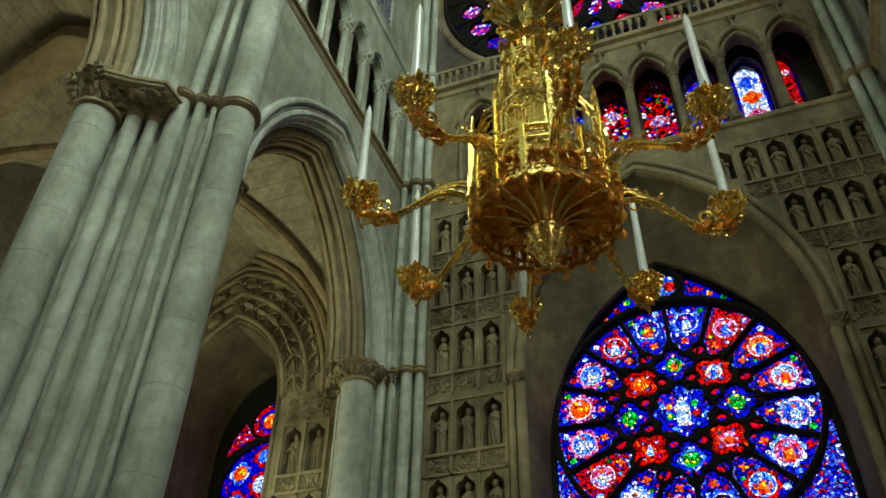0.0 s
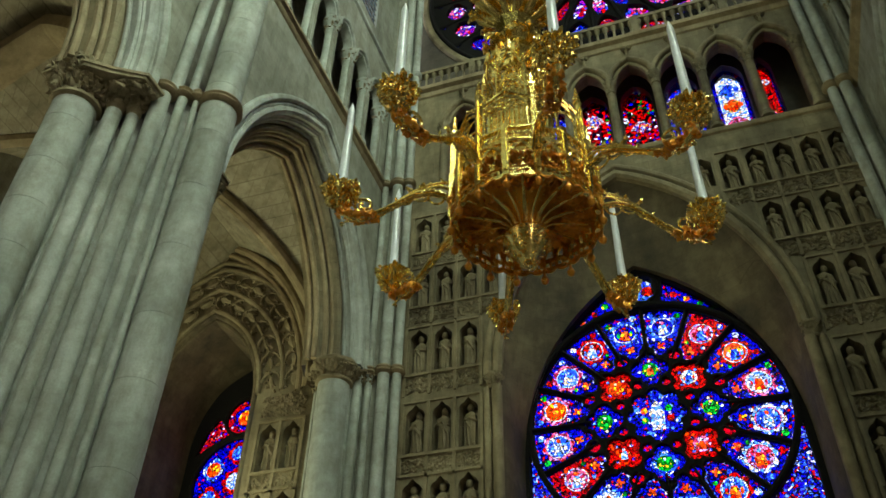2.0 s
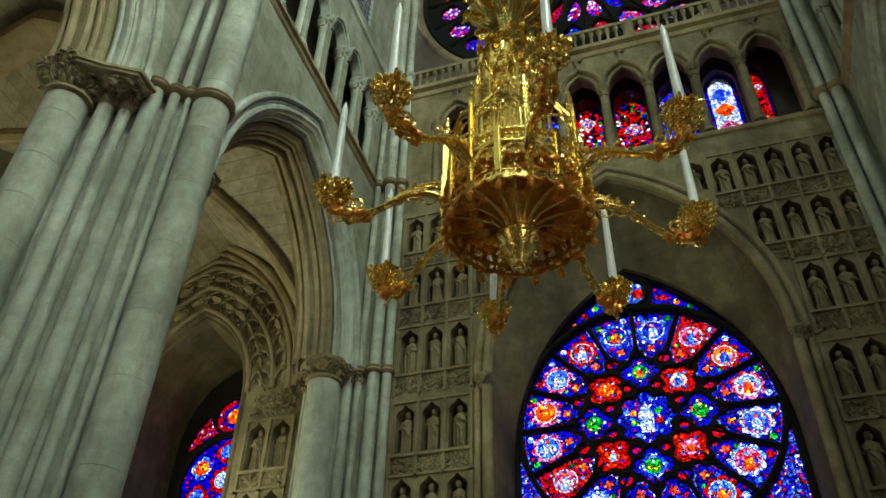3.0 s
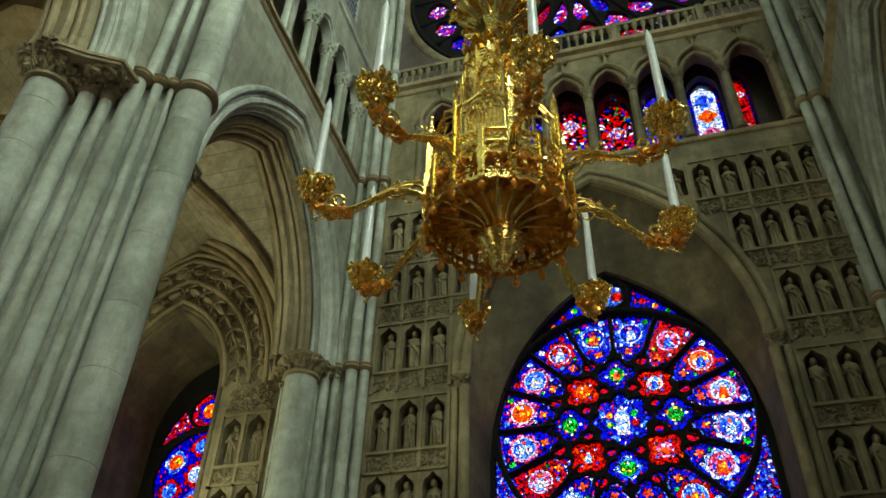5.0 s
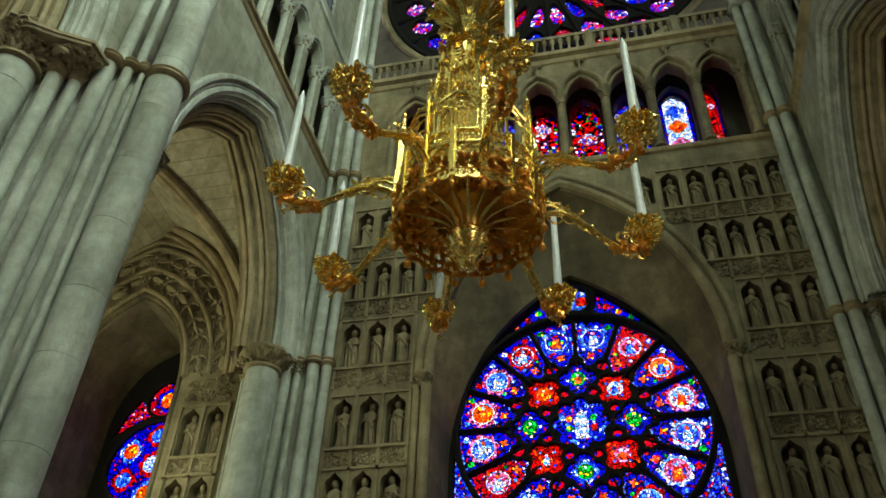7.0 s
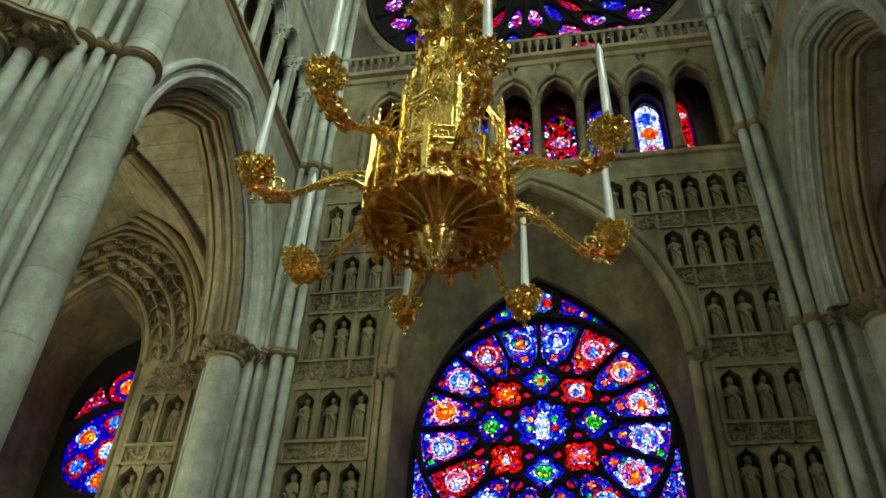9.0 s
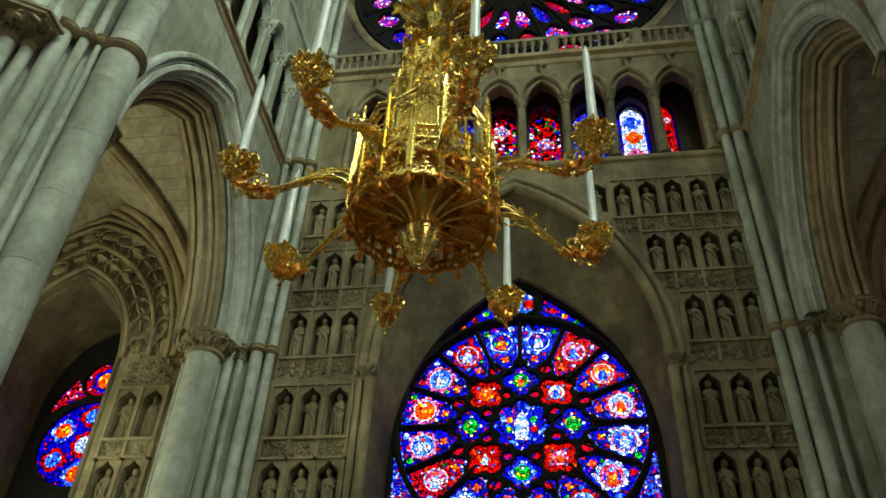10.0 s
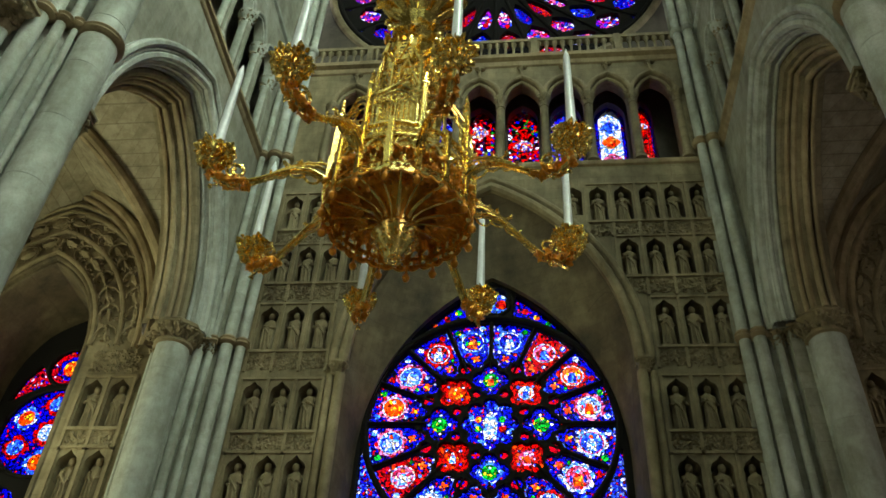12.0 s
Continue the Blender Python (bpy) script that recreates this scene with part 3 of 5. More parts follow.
def respond(s):
    """Half pier against the west wall and the corner shafts."""
    to = side_place(s)
    th = thing("west_respond", "half pier of limestone shafts with leaf capital against west wall", "pier", (0, 0, 0), "nave piers", "structure")
    px = to(0, 0, 0.6 if s < 0 else 1.0)[0]
    cy = 16.15
    m = Mb().box(*sorted((to(0, 0, 0.3)[0], to(0, 0, 1.1)[0])), 16.35, 17.9, 0, SPRING + 0.3)
    part("core", m, WALLST, th)
    column(th, px, cy, 0.4, 0.9, SPRING - 0.58, (1.35,), 21, "soffit_column")
    capital(th, px, cy, 0.4, SPRING - 0.58, 0.5, 200, 9, size=0.06)
    part("impost", Mb().lathe([(0.5, 0), (0.58, 0.04), (0.6, 0.09), (0.55, 0.13)], 8, (px, cy, SPRING - 0.1), radians(22.5)), CARVED, th)
    shafts = [(0.34, 16.45, 0.09), (0.15, 16.55, 0.13), (-0.13, 16.6, 0.09), (-0.5, 16.66, 0.15), (-0.82, 16.76, 0.12)]
    if s > 0:
        shafts = [(0.66, 16.4, 0.09), (0.44, 16.5, 0.14), (0.09, 16.58, 0.09), (-0.28, 16.64, 0.15), (-0.6, 16.74, 0.13)]
    for i, (d, y, r) in enumerate(shafts):
        x = to(0, 0, d)[0]
        top = ASP if i < 2 else 24.9 if i < 3 else 37.0
        sh = column(th, x, y, r, 0.9, top, (1.35,), 31 + i, "corner_shaft")
        rg = ring(x, y, r, SPRING - 0.15)
        part("shaft_ring", rg, OCHRE, sh)
        if i > 1:
            part("string_ring", ring(x, y, r + 0.02, 19.5), OCHRE, sh)
        if i > 2:
            part("upper_ring", ring(x, y, r, 24.75), PALE, sh)
        lf = Mb()
        leafy(lf, x, y, SPRING - 0.42, SPRING - 0.1, r + 0.01, r + 0.1, 60, 0.035, random.Random(i))
        if i < 3:
            part("leaves", lf, CARVED, sh)
    # outer bead shafts on the aisle side of the soffit column
    for d, y, r in ((1.02, 16.3, 0.08), (1.17, 16.34, 0.06)):
        x = to(0, 0, d)[0]
        part("bead_shaft", Mb().lathe([(r, 0.9), (r, SPRING - 0.2)], 10, (x, y, 0)), PALE, th)
    lf = Mb()
    x = to(0, 0, 1.08)[0]
    leafy(lf, x, 16.25, SPRING - 0.6, SPRING - 0.15, 0.12, 0.3, 60, 0.06, random.Random(8))
    part("bead_capital", lf, CARVED, th)
    m = Mb()
    m.strip([[to(y + 0.12, z, d + 0.12) for d, y, r in shafts] + [to(17.05, z, -0.75)] for z in (0.0, 37.0)])
    part("corner_face", m, WALLST, th)
    return th


for s in (-1, 1):
    respond(s)

# ---- west wall ----
ROSE_Z, ROSE_X, ROSE_R, YG = 11.6, -1.08, 3.02, 18.3
OH, OR_, OS = 3.48, 5.72, 12.5        # recess at the wall face: half width, rise, springing
GH, GRISE, GS = 3.22, 5.42, 10.5      # window frame: half width, rise, springing
NP = 0.68
ROWS = [(16.95, 1.33, 7), (15.05, 1.28, 4), (12.92, 1.38, 3), (10.70, 1.34, 3), (8.72, 1.38, 3), (6.6, 1.38, 3)]
NX0 = 5.67                            # distance of the outermost niche from the axis


def gface(u, v, d):
    return (u, YG + d, v)


def pane(poly, mat, parent, depth=0.08, place=gface, holes=()):
    """Glass whose own origin is at its middle, so that each pane has its own pattern."""
    cu, cv = sum(p[0] for p in poly) / len(poly), sum(p[1] for p in poly) / len(poly)
    o = Vector(place(cu, cv, depth))
    ob = part("pane", Mb().slab([(u - cu, v - cv) for u, v in poly], [[(u - cu, v - cv) for u, v in h] for h in holes], 0, 0.008, lambda u, v, d: Vector(place(cu + u, cv + v, depth + d)) - o), mat, parent, smooth=False)
    ob.location = o
    return ob


def grown(poly, k):
    cu, cv = sum(p[0] for p in poly) / len(poly), sum(p[1] for p in poly) / len(poly)
    return [(cu + (u - cu) * k, cv + (v - cv) * k) for u, v in poly]


def niche_outline(c, z, h, w=0.48):
    a = w / 2
    r = a * 0.62
    return [(c - a, z), (c - a, z + h * 0.72), (c - a * 1.02, z + h * 0.8), (c - a * 0.75, z + h * 0.88), (c - a * 0.45, z + h * 0.91), (c, z + h),
            (c + a * 0.45, z + h * 0.91), (c + a * 0.75, z + h * 0.88), (c + a * 1.02, z + h * 0.8), (c + a, z + h * 0.72), (c + a, z)]


def recess_edge(z):
    """Half width of the rose recess, with its moulding, at a height."""
    if z < OS:
        return OH + 0.3
    R = (OH * OH + OR_ * OR_) / (2 * OH) + 0.3
    k = R - 0.3 - OH
    q = R * R - (z - OS) ** 2
    return math.sqrt(q) - k if q > k * k else 0.0


niches = []
for z, h, n in ROWS:
    for i in range(n):
        off = NX0 - NP * i
        for sgn in (-1, 1):
            if off - 0.26 > recess_edge(z + h * 0.5):
                niches.append((AX + sgn * off, z, h, off - 0.26 > recess_edge(z) + 0.02))
full = [n for n in niches if n[3]]
for x, z, h, whole in niches:
    # niches whose foot runs into the arch keep their upper part only
    foot = z
    while not whole and abs(x - AX) - 0.26 < recess_edge(foot) + 0.12:
        foot += 0.05
    if not whole and z + h - foot > 0.5:
        full.append((x, foot, z + h - foot, True))

west = Mb()
open_arch = [(AX - OH, 0.0)] + arch(AX, OH, OR_, OS, 20) + [(AX + OH, 0.0)]
outline = [(XL - 0.1, 0.0)] + open_arch + [(XR + 0.1, 0.0), (XR + 0.1, 19.3), (XL - 0.1, 19.3)]
west.slab(outline, [niche_outline(*n[:3]) for n in full], 0.0, 0.6, face)
west_wall = tagged(part("wall_west", west, WARM), "brownish limestone inner west wall with rows of statue niches", "wall", kind="structure")
part("niche_backing", Mb().slab(outline, [], 0.61, 1.2, face), CARVED, west_wall)

# splayed reveal from the wall face to the window
m = Mb()
outer = [(AX - OH, 0.0)] + arch(AX, OH, OR_, OS, 20) + [(AX + OH, 0.0)]
mid = [(AX - OH + 0.12, 0.0)] + arch(AX, OH - 0.12, OR_ - 0.35, OS, 20) + [(AX + OH - 0.12, 0.0)]
inner = [(AX - GH - 0.05, 0.0)] + arch(AX, GH + 0.05, GRISE, GS, 20) + [(AX + GH + 0.05, 0.0)]
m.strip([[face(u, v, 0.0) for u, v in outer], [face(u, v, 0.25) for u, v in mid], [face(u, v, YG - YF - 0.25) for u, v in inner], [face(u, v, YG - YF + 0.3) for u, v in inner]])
part("window_reveal", m, STAIN_SHADE, west_wall)
m = Mb()
arch_band(m, AX, OH, OR_, OS, [(-0.42, 0.0), (-0.42, -0.05)] + roll(-0.31, -0.1, 0.11) + [(-0.2, 0.03)] + roll(-0.06, -0.1, 0.14) + [(0.04, 0.02), (0.04, 0.1)], face, 22)
part("recess_moulding", m, CARVED, west_wall)
for sgn in (-1, 1):
    for o, d, r in ((0.08, -0.1, 0.13), (0.33, -0.07, 0.09)):
        x = AX + sgn * (OH + o)
        sh = part("colonnette", Mb().lathe([(r, 0.5), (r, OS - 0.35)], 12, (x, YF + d, 0)), CARVED, west_wall)
    x = AX + sgn * (OH + 0.18)
    lf = Mb().lathe([(0.13, 0), (0.15, 0.05), (0.12, 0.1), (0.2, 0.3), (0.24, 0.34), (0.24, 0.4)], 10, (x, YF - 0.06, OS - 0.4))
    leafy(lf, x, YF - 0.06, OS - 0.32, OS - 0.06, 0.13, 0.22, 50, 0.05, random.Random(4))
    part("colonnette_capital", lf, CARVED, west_wall)

# carved leaf friezes and ribs between the niches
for z, h, n in ROWS:
    for sgn in (-1, 1):
        offs = [NX0 - NP * i for i in range(n) if NX0 - NP * i - 0.26 > recess_edge(z) + 0.02]
        if not offs:
            continue
        lo, hi = min(offs) - 0.34, max(offs) + 0.34
        m = Mb()
        for off in [o - 0.34 for o in offs] + [hi]:
            u = AX + sgn * off
            m.box(u - 0.035, u + 0.035, YF - 0.05, YF, z - 0.62, z + h + 0.05)
        a, b = sorted((AX + sgn * lo, AX + sgn * hi))
        m.box(a, b, YF - 0.07, YF, z - 0.07, z)
        m.box(a, b, YF - 0.05, YF, z + h + 0.03, z + h + 0.09)
        part("niche_frame", m, CARVED, west_wall)
        rng = random.Random(int(z * 10))
        m = Mb()
        for _ in range(int(90 * len(offs))):
            u, v = rng.uniform(a + 0.06, b - 0.06), rng.uniform(z - 0.55, z - 0.12)
            m.blob((u, YF - 0.005, v), rng.uniform(0.025, 0.05), (rng.uniform(-1, 1), -0.35, rng.uniform(-1, 1)), 1.7, rng)
        tagged(part("leaf_frieze", m, CARVED, west_wall), "carved leaf frieze", kind="stuff")

# sill string under the gallery
m = Mb()
m.strip([[face(XL, v, d), face(XR, v, d)] for v, d in [(19.08, 0.0), (19.11, -0.07), (19.18, -0.1), (19.24, -0.1), (19.27, -0.04), (19.29, 0.3), (19.29, 1.6)]])
part("gallery_sill", m, OCHRE, west_wall)

# gallery arcade of eight openings
GX = [3.9 - 1.345 * k for k in range(8)]
m = Mb()
holes = [[(c - 0.55, 19.3)] + arch(c, 0.55, 0.86, 22.2, 8) + [(c + 0.55, 19.3)] for c in GX]
m.slab([(XL - 0.1, 19.28), (XR + 0.1, 19.28), (XR + 0.1, 24.1), (XL - 0.1, 24.1)], holes, 0.0, 0.5, face)
gal = tagged(part("gallery_arcade", m, WARM), "limestone gallery arcade of pointed openings with round columns", "gallery", kind="structure")
for c in GX:
    m = Mb()
    arch_band(m, c, 0.55, 0.86, 22.2, [(-0.2, 0.0), (-0.2, -0.06)] + roll(-0.12, -0.08, 0.085) + [(-0.03, 0.02)] + roll(0.03, 0.03, 0.06) + [(0.08, 0.12)], face, 9)
    part("gallery_arch", m, CARVED, gal)
    m = Mb().sweep([face(c, 23.2, -0.08), face(c, 23.45, -0.1), face(c, 23.7, -0.1)], [0.06, 0.045, 0.05], 8)
    for k in range(8):
        q = random.Random(k)
        m.blob((c + q.uniform(-0.12, 0.12), YF - 0.1, 23.58 + q.uniform(-0.06, 0.1)), 0.075, None, 1.2, q)
    part("finial", m, CARVED, gal)
for c in [GX[0] + 0.67] + [x - 0.672 for x in GX]:
    m = Mb().lathe([(0.2, 0), (0.2, 0.1), (0.15, 0.16), (0.17, 0.22), (0.125, 0.28), (0.12, 2.45), (0.15, 2.48), (0.13, 2.54), (0.16, 2.74), (0.22, 2.87), (0.22, 2.97)], 14, (c, YF + 0.02, 19.29))
    cl = part("gallery_column", m, WARM, gal)
    lf = Mb()
    leafy(lf, c, YF + 0.02, 21.88, 22.18, 0.13, 0.21, 26, 0.045, random.Random(6))
    part("capital_leaves", lf, CARVED, cl)
# cornice and balustrade
m = Mb()
m.strip([[face(XL, v, d), face(XR, v, d)] for v, d in [(23.8, 0.0), (23.84, -0.06), (24.0, -0.1), (24.06, -0.24), (24.2, -0.26), (24.26, -0.2), (24.3, 0.1), (24.3, 1.4)]])
part("cornice", m, OCHRE, gal)
bal = tagged(part("balustrade", Mb().box(XL, XR, YF - 0.16, YF + 0.06, 24.98, 25.12).box(XL, XR, YF - 0.14, YF + 0.04, 24.3, 24.36), WARM), "stone balustrade of small arched openings", "balustrade", kind="structure")
post = Mb().lathe([(0.075, 0), (0.075, 0.06), (0.045, 0.1), (0.045, 0.42), (0.07, 0.46), (0.1, 0.6), (0.1, 0.64)], 8).mesh("baluster", WARM)
x = XL + 0.6
while x < XR - 0.5:
    ob = new("baluster", post)
    ob.location, ob.parent = (x, YF - 0.05, 24.34), bal
    x += 0.27
for x in (-5.2, -2.5, 0.3, 3.0):
    part("pedestal", Mb().box(x - 0.1, x + 0.1, YF - 0.18, YF + 0.08, 24.3, 25.14), WARM, bal)

# back wall of the gallery with lancets
m = Mb()
LZ = 22.85
LANC = [(GX[0] * 1.05 - 0.32, 0.27)] + [(c * 1.05, 0.5) for c in GX[1:]]
holes = [[(c - w, 19.38)] + arch(c, w, 0.75, LZ, 6) + [(c + w, 19.38)] for c, w in LANC]
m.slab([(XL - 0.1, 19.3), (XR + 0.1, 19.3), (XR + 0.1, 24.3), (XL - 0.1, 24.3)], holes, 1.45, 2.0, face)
gb_wall = tagged(part("gallery_back_wall", m, SHADED), "limestone passage wall, coloured dark for shade, with stained lancets", "wall", kind="structure")
for k, ((c, w), mat) in enumerate(zip(LANC, (M_RED, M_PALE, G_BLUE, G_LRED, G_LRED, G_BLUE, G_LRED, G_LRED))):
    win = thing("window_lancet_%d" % (k + 1), "narrow stained glass lancet in red, blue and amber", "window", group="gallery lancets", kind="structure")
    edge = [(c - w, 19.38)] + arch(c, w, 0.75, LZ, 6) + [(c + w, 19.38)]
    core = [(c - w * 0.72, 19.43)] + arch(c, w * 0.72, 0.6, LZ, 6) + [(c + w * 0.72, 19.43)]
    pane(edge, M_DEEP if k < 2 else G_EDGE if k in (2, 5) else G_LRED, win, 1.7, face, [core])
    medals = [foil(c, zz, w * 0.6, 4, 0, 5, 0.3) for zz in (20.3, 21.1, 21.9, 22.6)]
    pane(core, mat, win, 1.7, face, medals)
    for j, q in enumerate(medals):
        pane(q, (M_FLAME, M_PINK, M_FLAME, M_SKY)[j] if k in (1, 2, 5) else (G_LRED, G_FIG)[(j + k) % 2], win, 1.7, face)
    m = Mb()
    for i in range(7):
        m.sweep([face(c - w, 20.05 + 0.4 * i, 1.68), face(c + w, 20.05 + 0.4 * i, 1.68)], 0.012, 4)
    for o in (-0.28 * w, 0.28 * w):
        m.sweep([face(c + o, 19.7, 1.68), face(c + o, 22.9, 1.68)], 0.01, 4)
    part("iron_bars", m, IRON, win)

# ---- lower rose ----
def polar(r, a):
    return (ROSE_X + r * math.sin(a), ROSE_Z + r * math.cos(a))


def reach(a):
    """Distance from the rose centre to the window frame in a direction."""
    lo, hi = 0.0, 9.0
    R = (GH * GH + GRISE * GRISE) / (2 * GH)
    for _ in range(40):
        r = (lo + hi) / 2
        u, v = polar(r, a)
        u -= AX
        inside = abs(u) < GH if v < GS else (abs(u) + R - GH) ** 2 + (v - GS) ** 2 < R * R
        lo, hi = (r, hi) if inside else (lo, r)
    return lo


def petal(a, w, r0, r1):
    """A light between two spokes: broad and rounded outside, pointed with cusps inside."""
    out = [polar(r1, a + t * w) for t in np.linspace(-1, 1, 9)]
    right = [(r1 - 0.3, w), (r0 + 0.6, w * 0.98), (r0 + 0.42, w * 0.97), (r0 + 0.26, w * 0.82), (r0 + 0.2, w * 0.52), (r0 + 0.06, w * 0.42), (r0, 0.0)]
    return out + [polar(r, a + q) for r, q in right] + [polar(r, a - q) for r, q in right[:-1][::-1]]


W16 = 2 * math.pi / 32
petals = [(W16 * (2 * k + 1), petal(W16 * (2 * k + 1), W16 - 0.02, 1.6, ROSE_R)) for k in range(16)]
meds = [(2 * math.pi * k / 8, foil(*polar(1.25, 2 * math.pi * k / 8), 0.47, 4, 2 * math.pi * k / 8, 6, 0.3)) for k in range(8)]
centre = foil(ROSE_X, ROSE_Z, 0.72, 8, 0, 4, 0.22)
dots = [circle(*polar(1.68, 2 * math.pi * (k + 0.5) / 8), 0.15, 8) for k in range(8)] + [circle(*polar(0.9, 2 * math.pi * (k + 0.5) / 8), 0.12, 8) for k in range(8)]
dots += [circle(*polar(1.72, 2 * math.pi * k / 8), 0.06, 6) for k in range(8)]
top_c = (ROSE_X, ROSE_Z + 3.66)
top_eye = foil(*top_c, 0.5, 4, math.pi / 4, 6, 0.25)
spandrels = []
for a0, a1, m0 in ((0.17, 0.86, 1), (1.8, 2.5, 0)):
    for sgn in (-1, 1):
        an = np.linspace(a0, a1, 12)
        up = [polar(max(reach(a) - (0.03 if m0 else 0.12), ROSE_R + 0.2), sgn * a) for a in an]
        dn = [polar(ROSE_R + 0.14, sgn * a) for a in an[::-1]]
        spandrels.append(up + dn)
frame_out = [(AX - GH - 0.1, 4.0)] + arch(AX, GH + 0.1, GRISE + 0.1, GS, 20) + [(AX + GH + 0.1, 4.0)]
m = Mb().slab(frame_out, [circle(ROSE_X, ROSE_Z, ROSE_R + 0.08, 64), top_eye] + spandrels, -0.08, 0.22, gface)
rose = tagged(part("window_frame_lower", m, SILHOUETTE), "stone frame of the lower rose window, coloured black as a silhouette", "window frame", kind="structure")
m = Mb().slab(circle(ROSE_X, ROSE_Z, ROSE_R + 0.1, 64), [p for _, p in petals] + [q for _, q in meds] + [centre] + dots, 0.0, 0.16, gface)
win = tagged(part("window_rose_lower", m, SILHOUETTE), "round stained glass rose window with sixteen petals", "window", kind="structure")
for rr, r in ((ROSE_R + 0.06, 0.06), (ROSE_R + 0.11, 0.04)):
    part("ring_moulding", Mb().sweep([gface(u, v, -0.1) for u, v in circle(ROSE_X, ROSE_Z, rr, 64)], r, 8, True), SILHOUETTE, win)
part("eye_moulding", Mb().sweep([gface(u, v, -0.08) for u, v in circle(*top_c, 0.54, 32)], 0.05, 8, True), SILHOUETTE, rose)
for k in range(16):
    a = W16 * 2 * k
    m = Mb().sweep([gface(*polar(1.55, a), -0.03), gface(*polar(ROSE_R + 0.05, a), -0.03)], 0.035, 6)
    part("spoke", m, SILHOUETTE, win)

def medallion(c, lobes, r, turn, mats, parent, place=gface, depth=0.08, inner=0.62):
    """A lobed border round a figure disc; returns its outline, to be cut from the ground glass."""
    rim = foil(*c, r, lobes, turn, 4, 0.22)
    eye = circle(*c, r * inner, 14)
    pane(rim, mats[0], parent, depth, place, [eye])
    pane(eye, mats[1], parent, depth, place)
    return rim


def figure(c, up, size, mats, parent):
    """A small robed shape with a round head in coloured glass, and two side shapes; returns the outlines."""
    ux, uz = up
    at = lambda x, z: (c[0] + size * (x * uz + z * ux), c[1] + size * (-x * ux + z * uz))
    robe = [at(*q) for q in ((-0.5, -0.85), (0.5, -0.85), (0.42, -0.1), (0.26, 0.34), (-0.26, 0.34), (-0.42, -0.1))]
    head = circle(*at(0, 0.6), size * 0.22, 8)
    sides = [[at(sg * q, z) for q, z in ((0.52, -0.5), (0.82, -0.35), (0.75, 0.2), (0.5, 0.1))] for sg in (-1, 1)]
    pane(robe, mats[0], parent)
    pane(head, mats[1], parent)
    for q in sides:
        pane(q, mats[2], parent)
    return [robe, head] + sides


# rim, ground behind the figure, robe, head, sides: clockwise from the petal beside the top spoke
PETAL_GLASS = [(M_SKY, M_DEEP, M_PALE, M_PINK, M_SKY), (M_RED, M_PINK, M_SKY, M_PALE, M_RED), (M_RED, M_FLAME, M_SKY, M_FLAME, M_PALE),
               (M_PINK, M_PALE, M_FLAME, M_PALE, M_PINK), (M_PALE, M_SKY, M_PALE, M_FLAME, M_SKY), (M_PALE, M_PINK, M_FLAME, M_PALE, M_SKY),
               (M_RED, M_SKY, M_FLAME, M_PALE, M_FLAME), (M_SKY, M_DEEP, M_PALE, M_FLAME, M_RED), (M_PINK, M_SKY, M_PALE, M_PALE, M_SKY),
               (M_SKY, M_PALE, M_SKY, M_FLAME, M_DEEP), (M_RED, M_PINK, M_PALE, M_FLAME, M_PALE), (M_PINK, M_SKY, M_PALE, M_FLAME, M_PALE),
               (M_PINK, M_FLAME, M_FLAME, M_PALE, M_FLAME), (M_PINK, M_SKY, M_PALE, M_PALE, M_PALE), (M_RED, M_RED, M_PALE, M_PALE, M_SKY),
               (M_SKY, M_DEEP, M_FLAME, M_RED, M_GREEN)]
for k, (a, p) in enumerate(petals):
    rim_m, ground_m, robe_m, head_m, side_m = PETAL_GLASS[k]
    c = polar(2.47, a)
    rim = foil(*c, 0.41, 8, a, 4, 0.2)
    bead = circle(*c, 0.295, 20)
    disc = circle(*c, 0.265, 18)
    inside = figure(c, (0.0, 1.0), 0.25, (robe_m, head_m, side_m), win)
    pane(disc, ground_m, win, holes=inside)
    pane(bead, M_PALE if rim_m is not M_PALE else M_PINK, win, holes=[disc])
    pane(rim, rim_m, win, holes=[bead])
    cross = foil(*polar(1.93, a), 0.12, 4, a + math.pi / 4, 4, 0.62)
    extras = []
    for i, (r, t) in enumerate(((2.85, 0.6), (2.85, -0.6), (2.12, 0.5), (2.12, -0.5))):
        q = circle(*polar(r, a + t * W16), 0.085 if i < 2 else 0.055, 9)
        extras.append(q)
        pane(q, (M_GREEN, M_SKY, M_RED, M_PALE)[(i + k) % 4], win)
    inner_edge = grown(p, 0.92)
    pane(inner_edge, G_RED if k in (1, 10) else M_DEEP, win, holes=[rim, cross] + extras)
    pane(cross, M_FLAME, win)
    pane(grown(p, 1.02), G_EDGE, win, holes=[inner_edge])
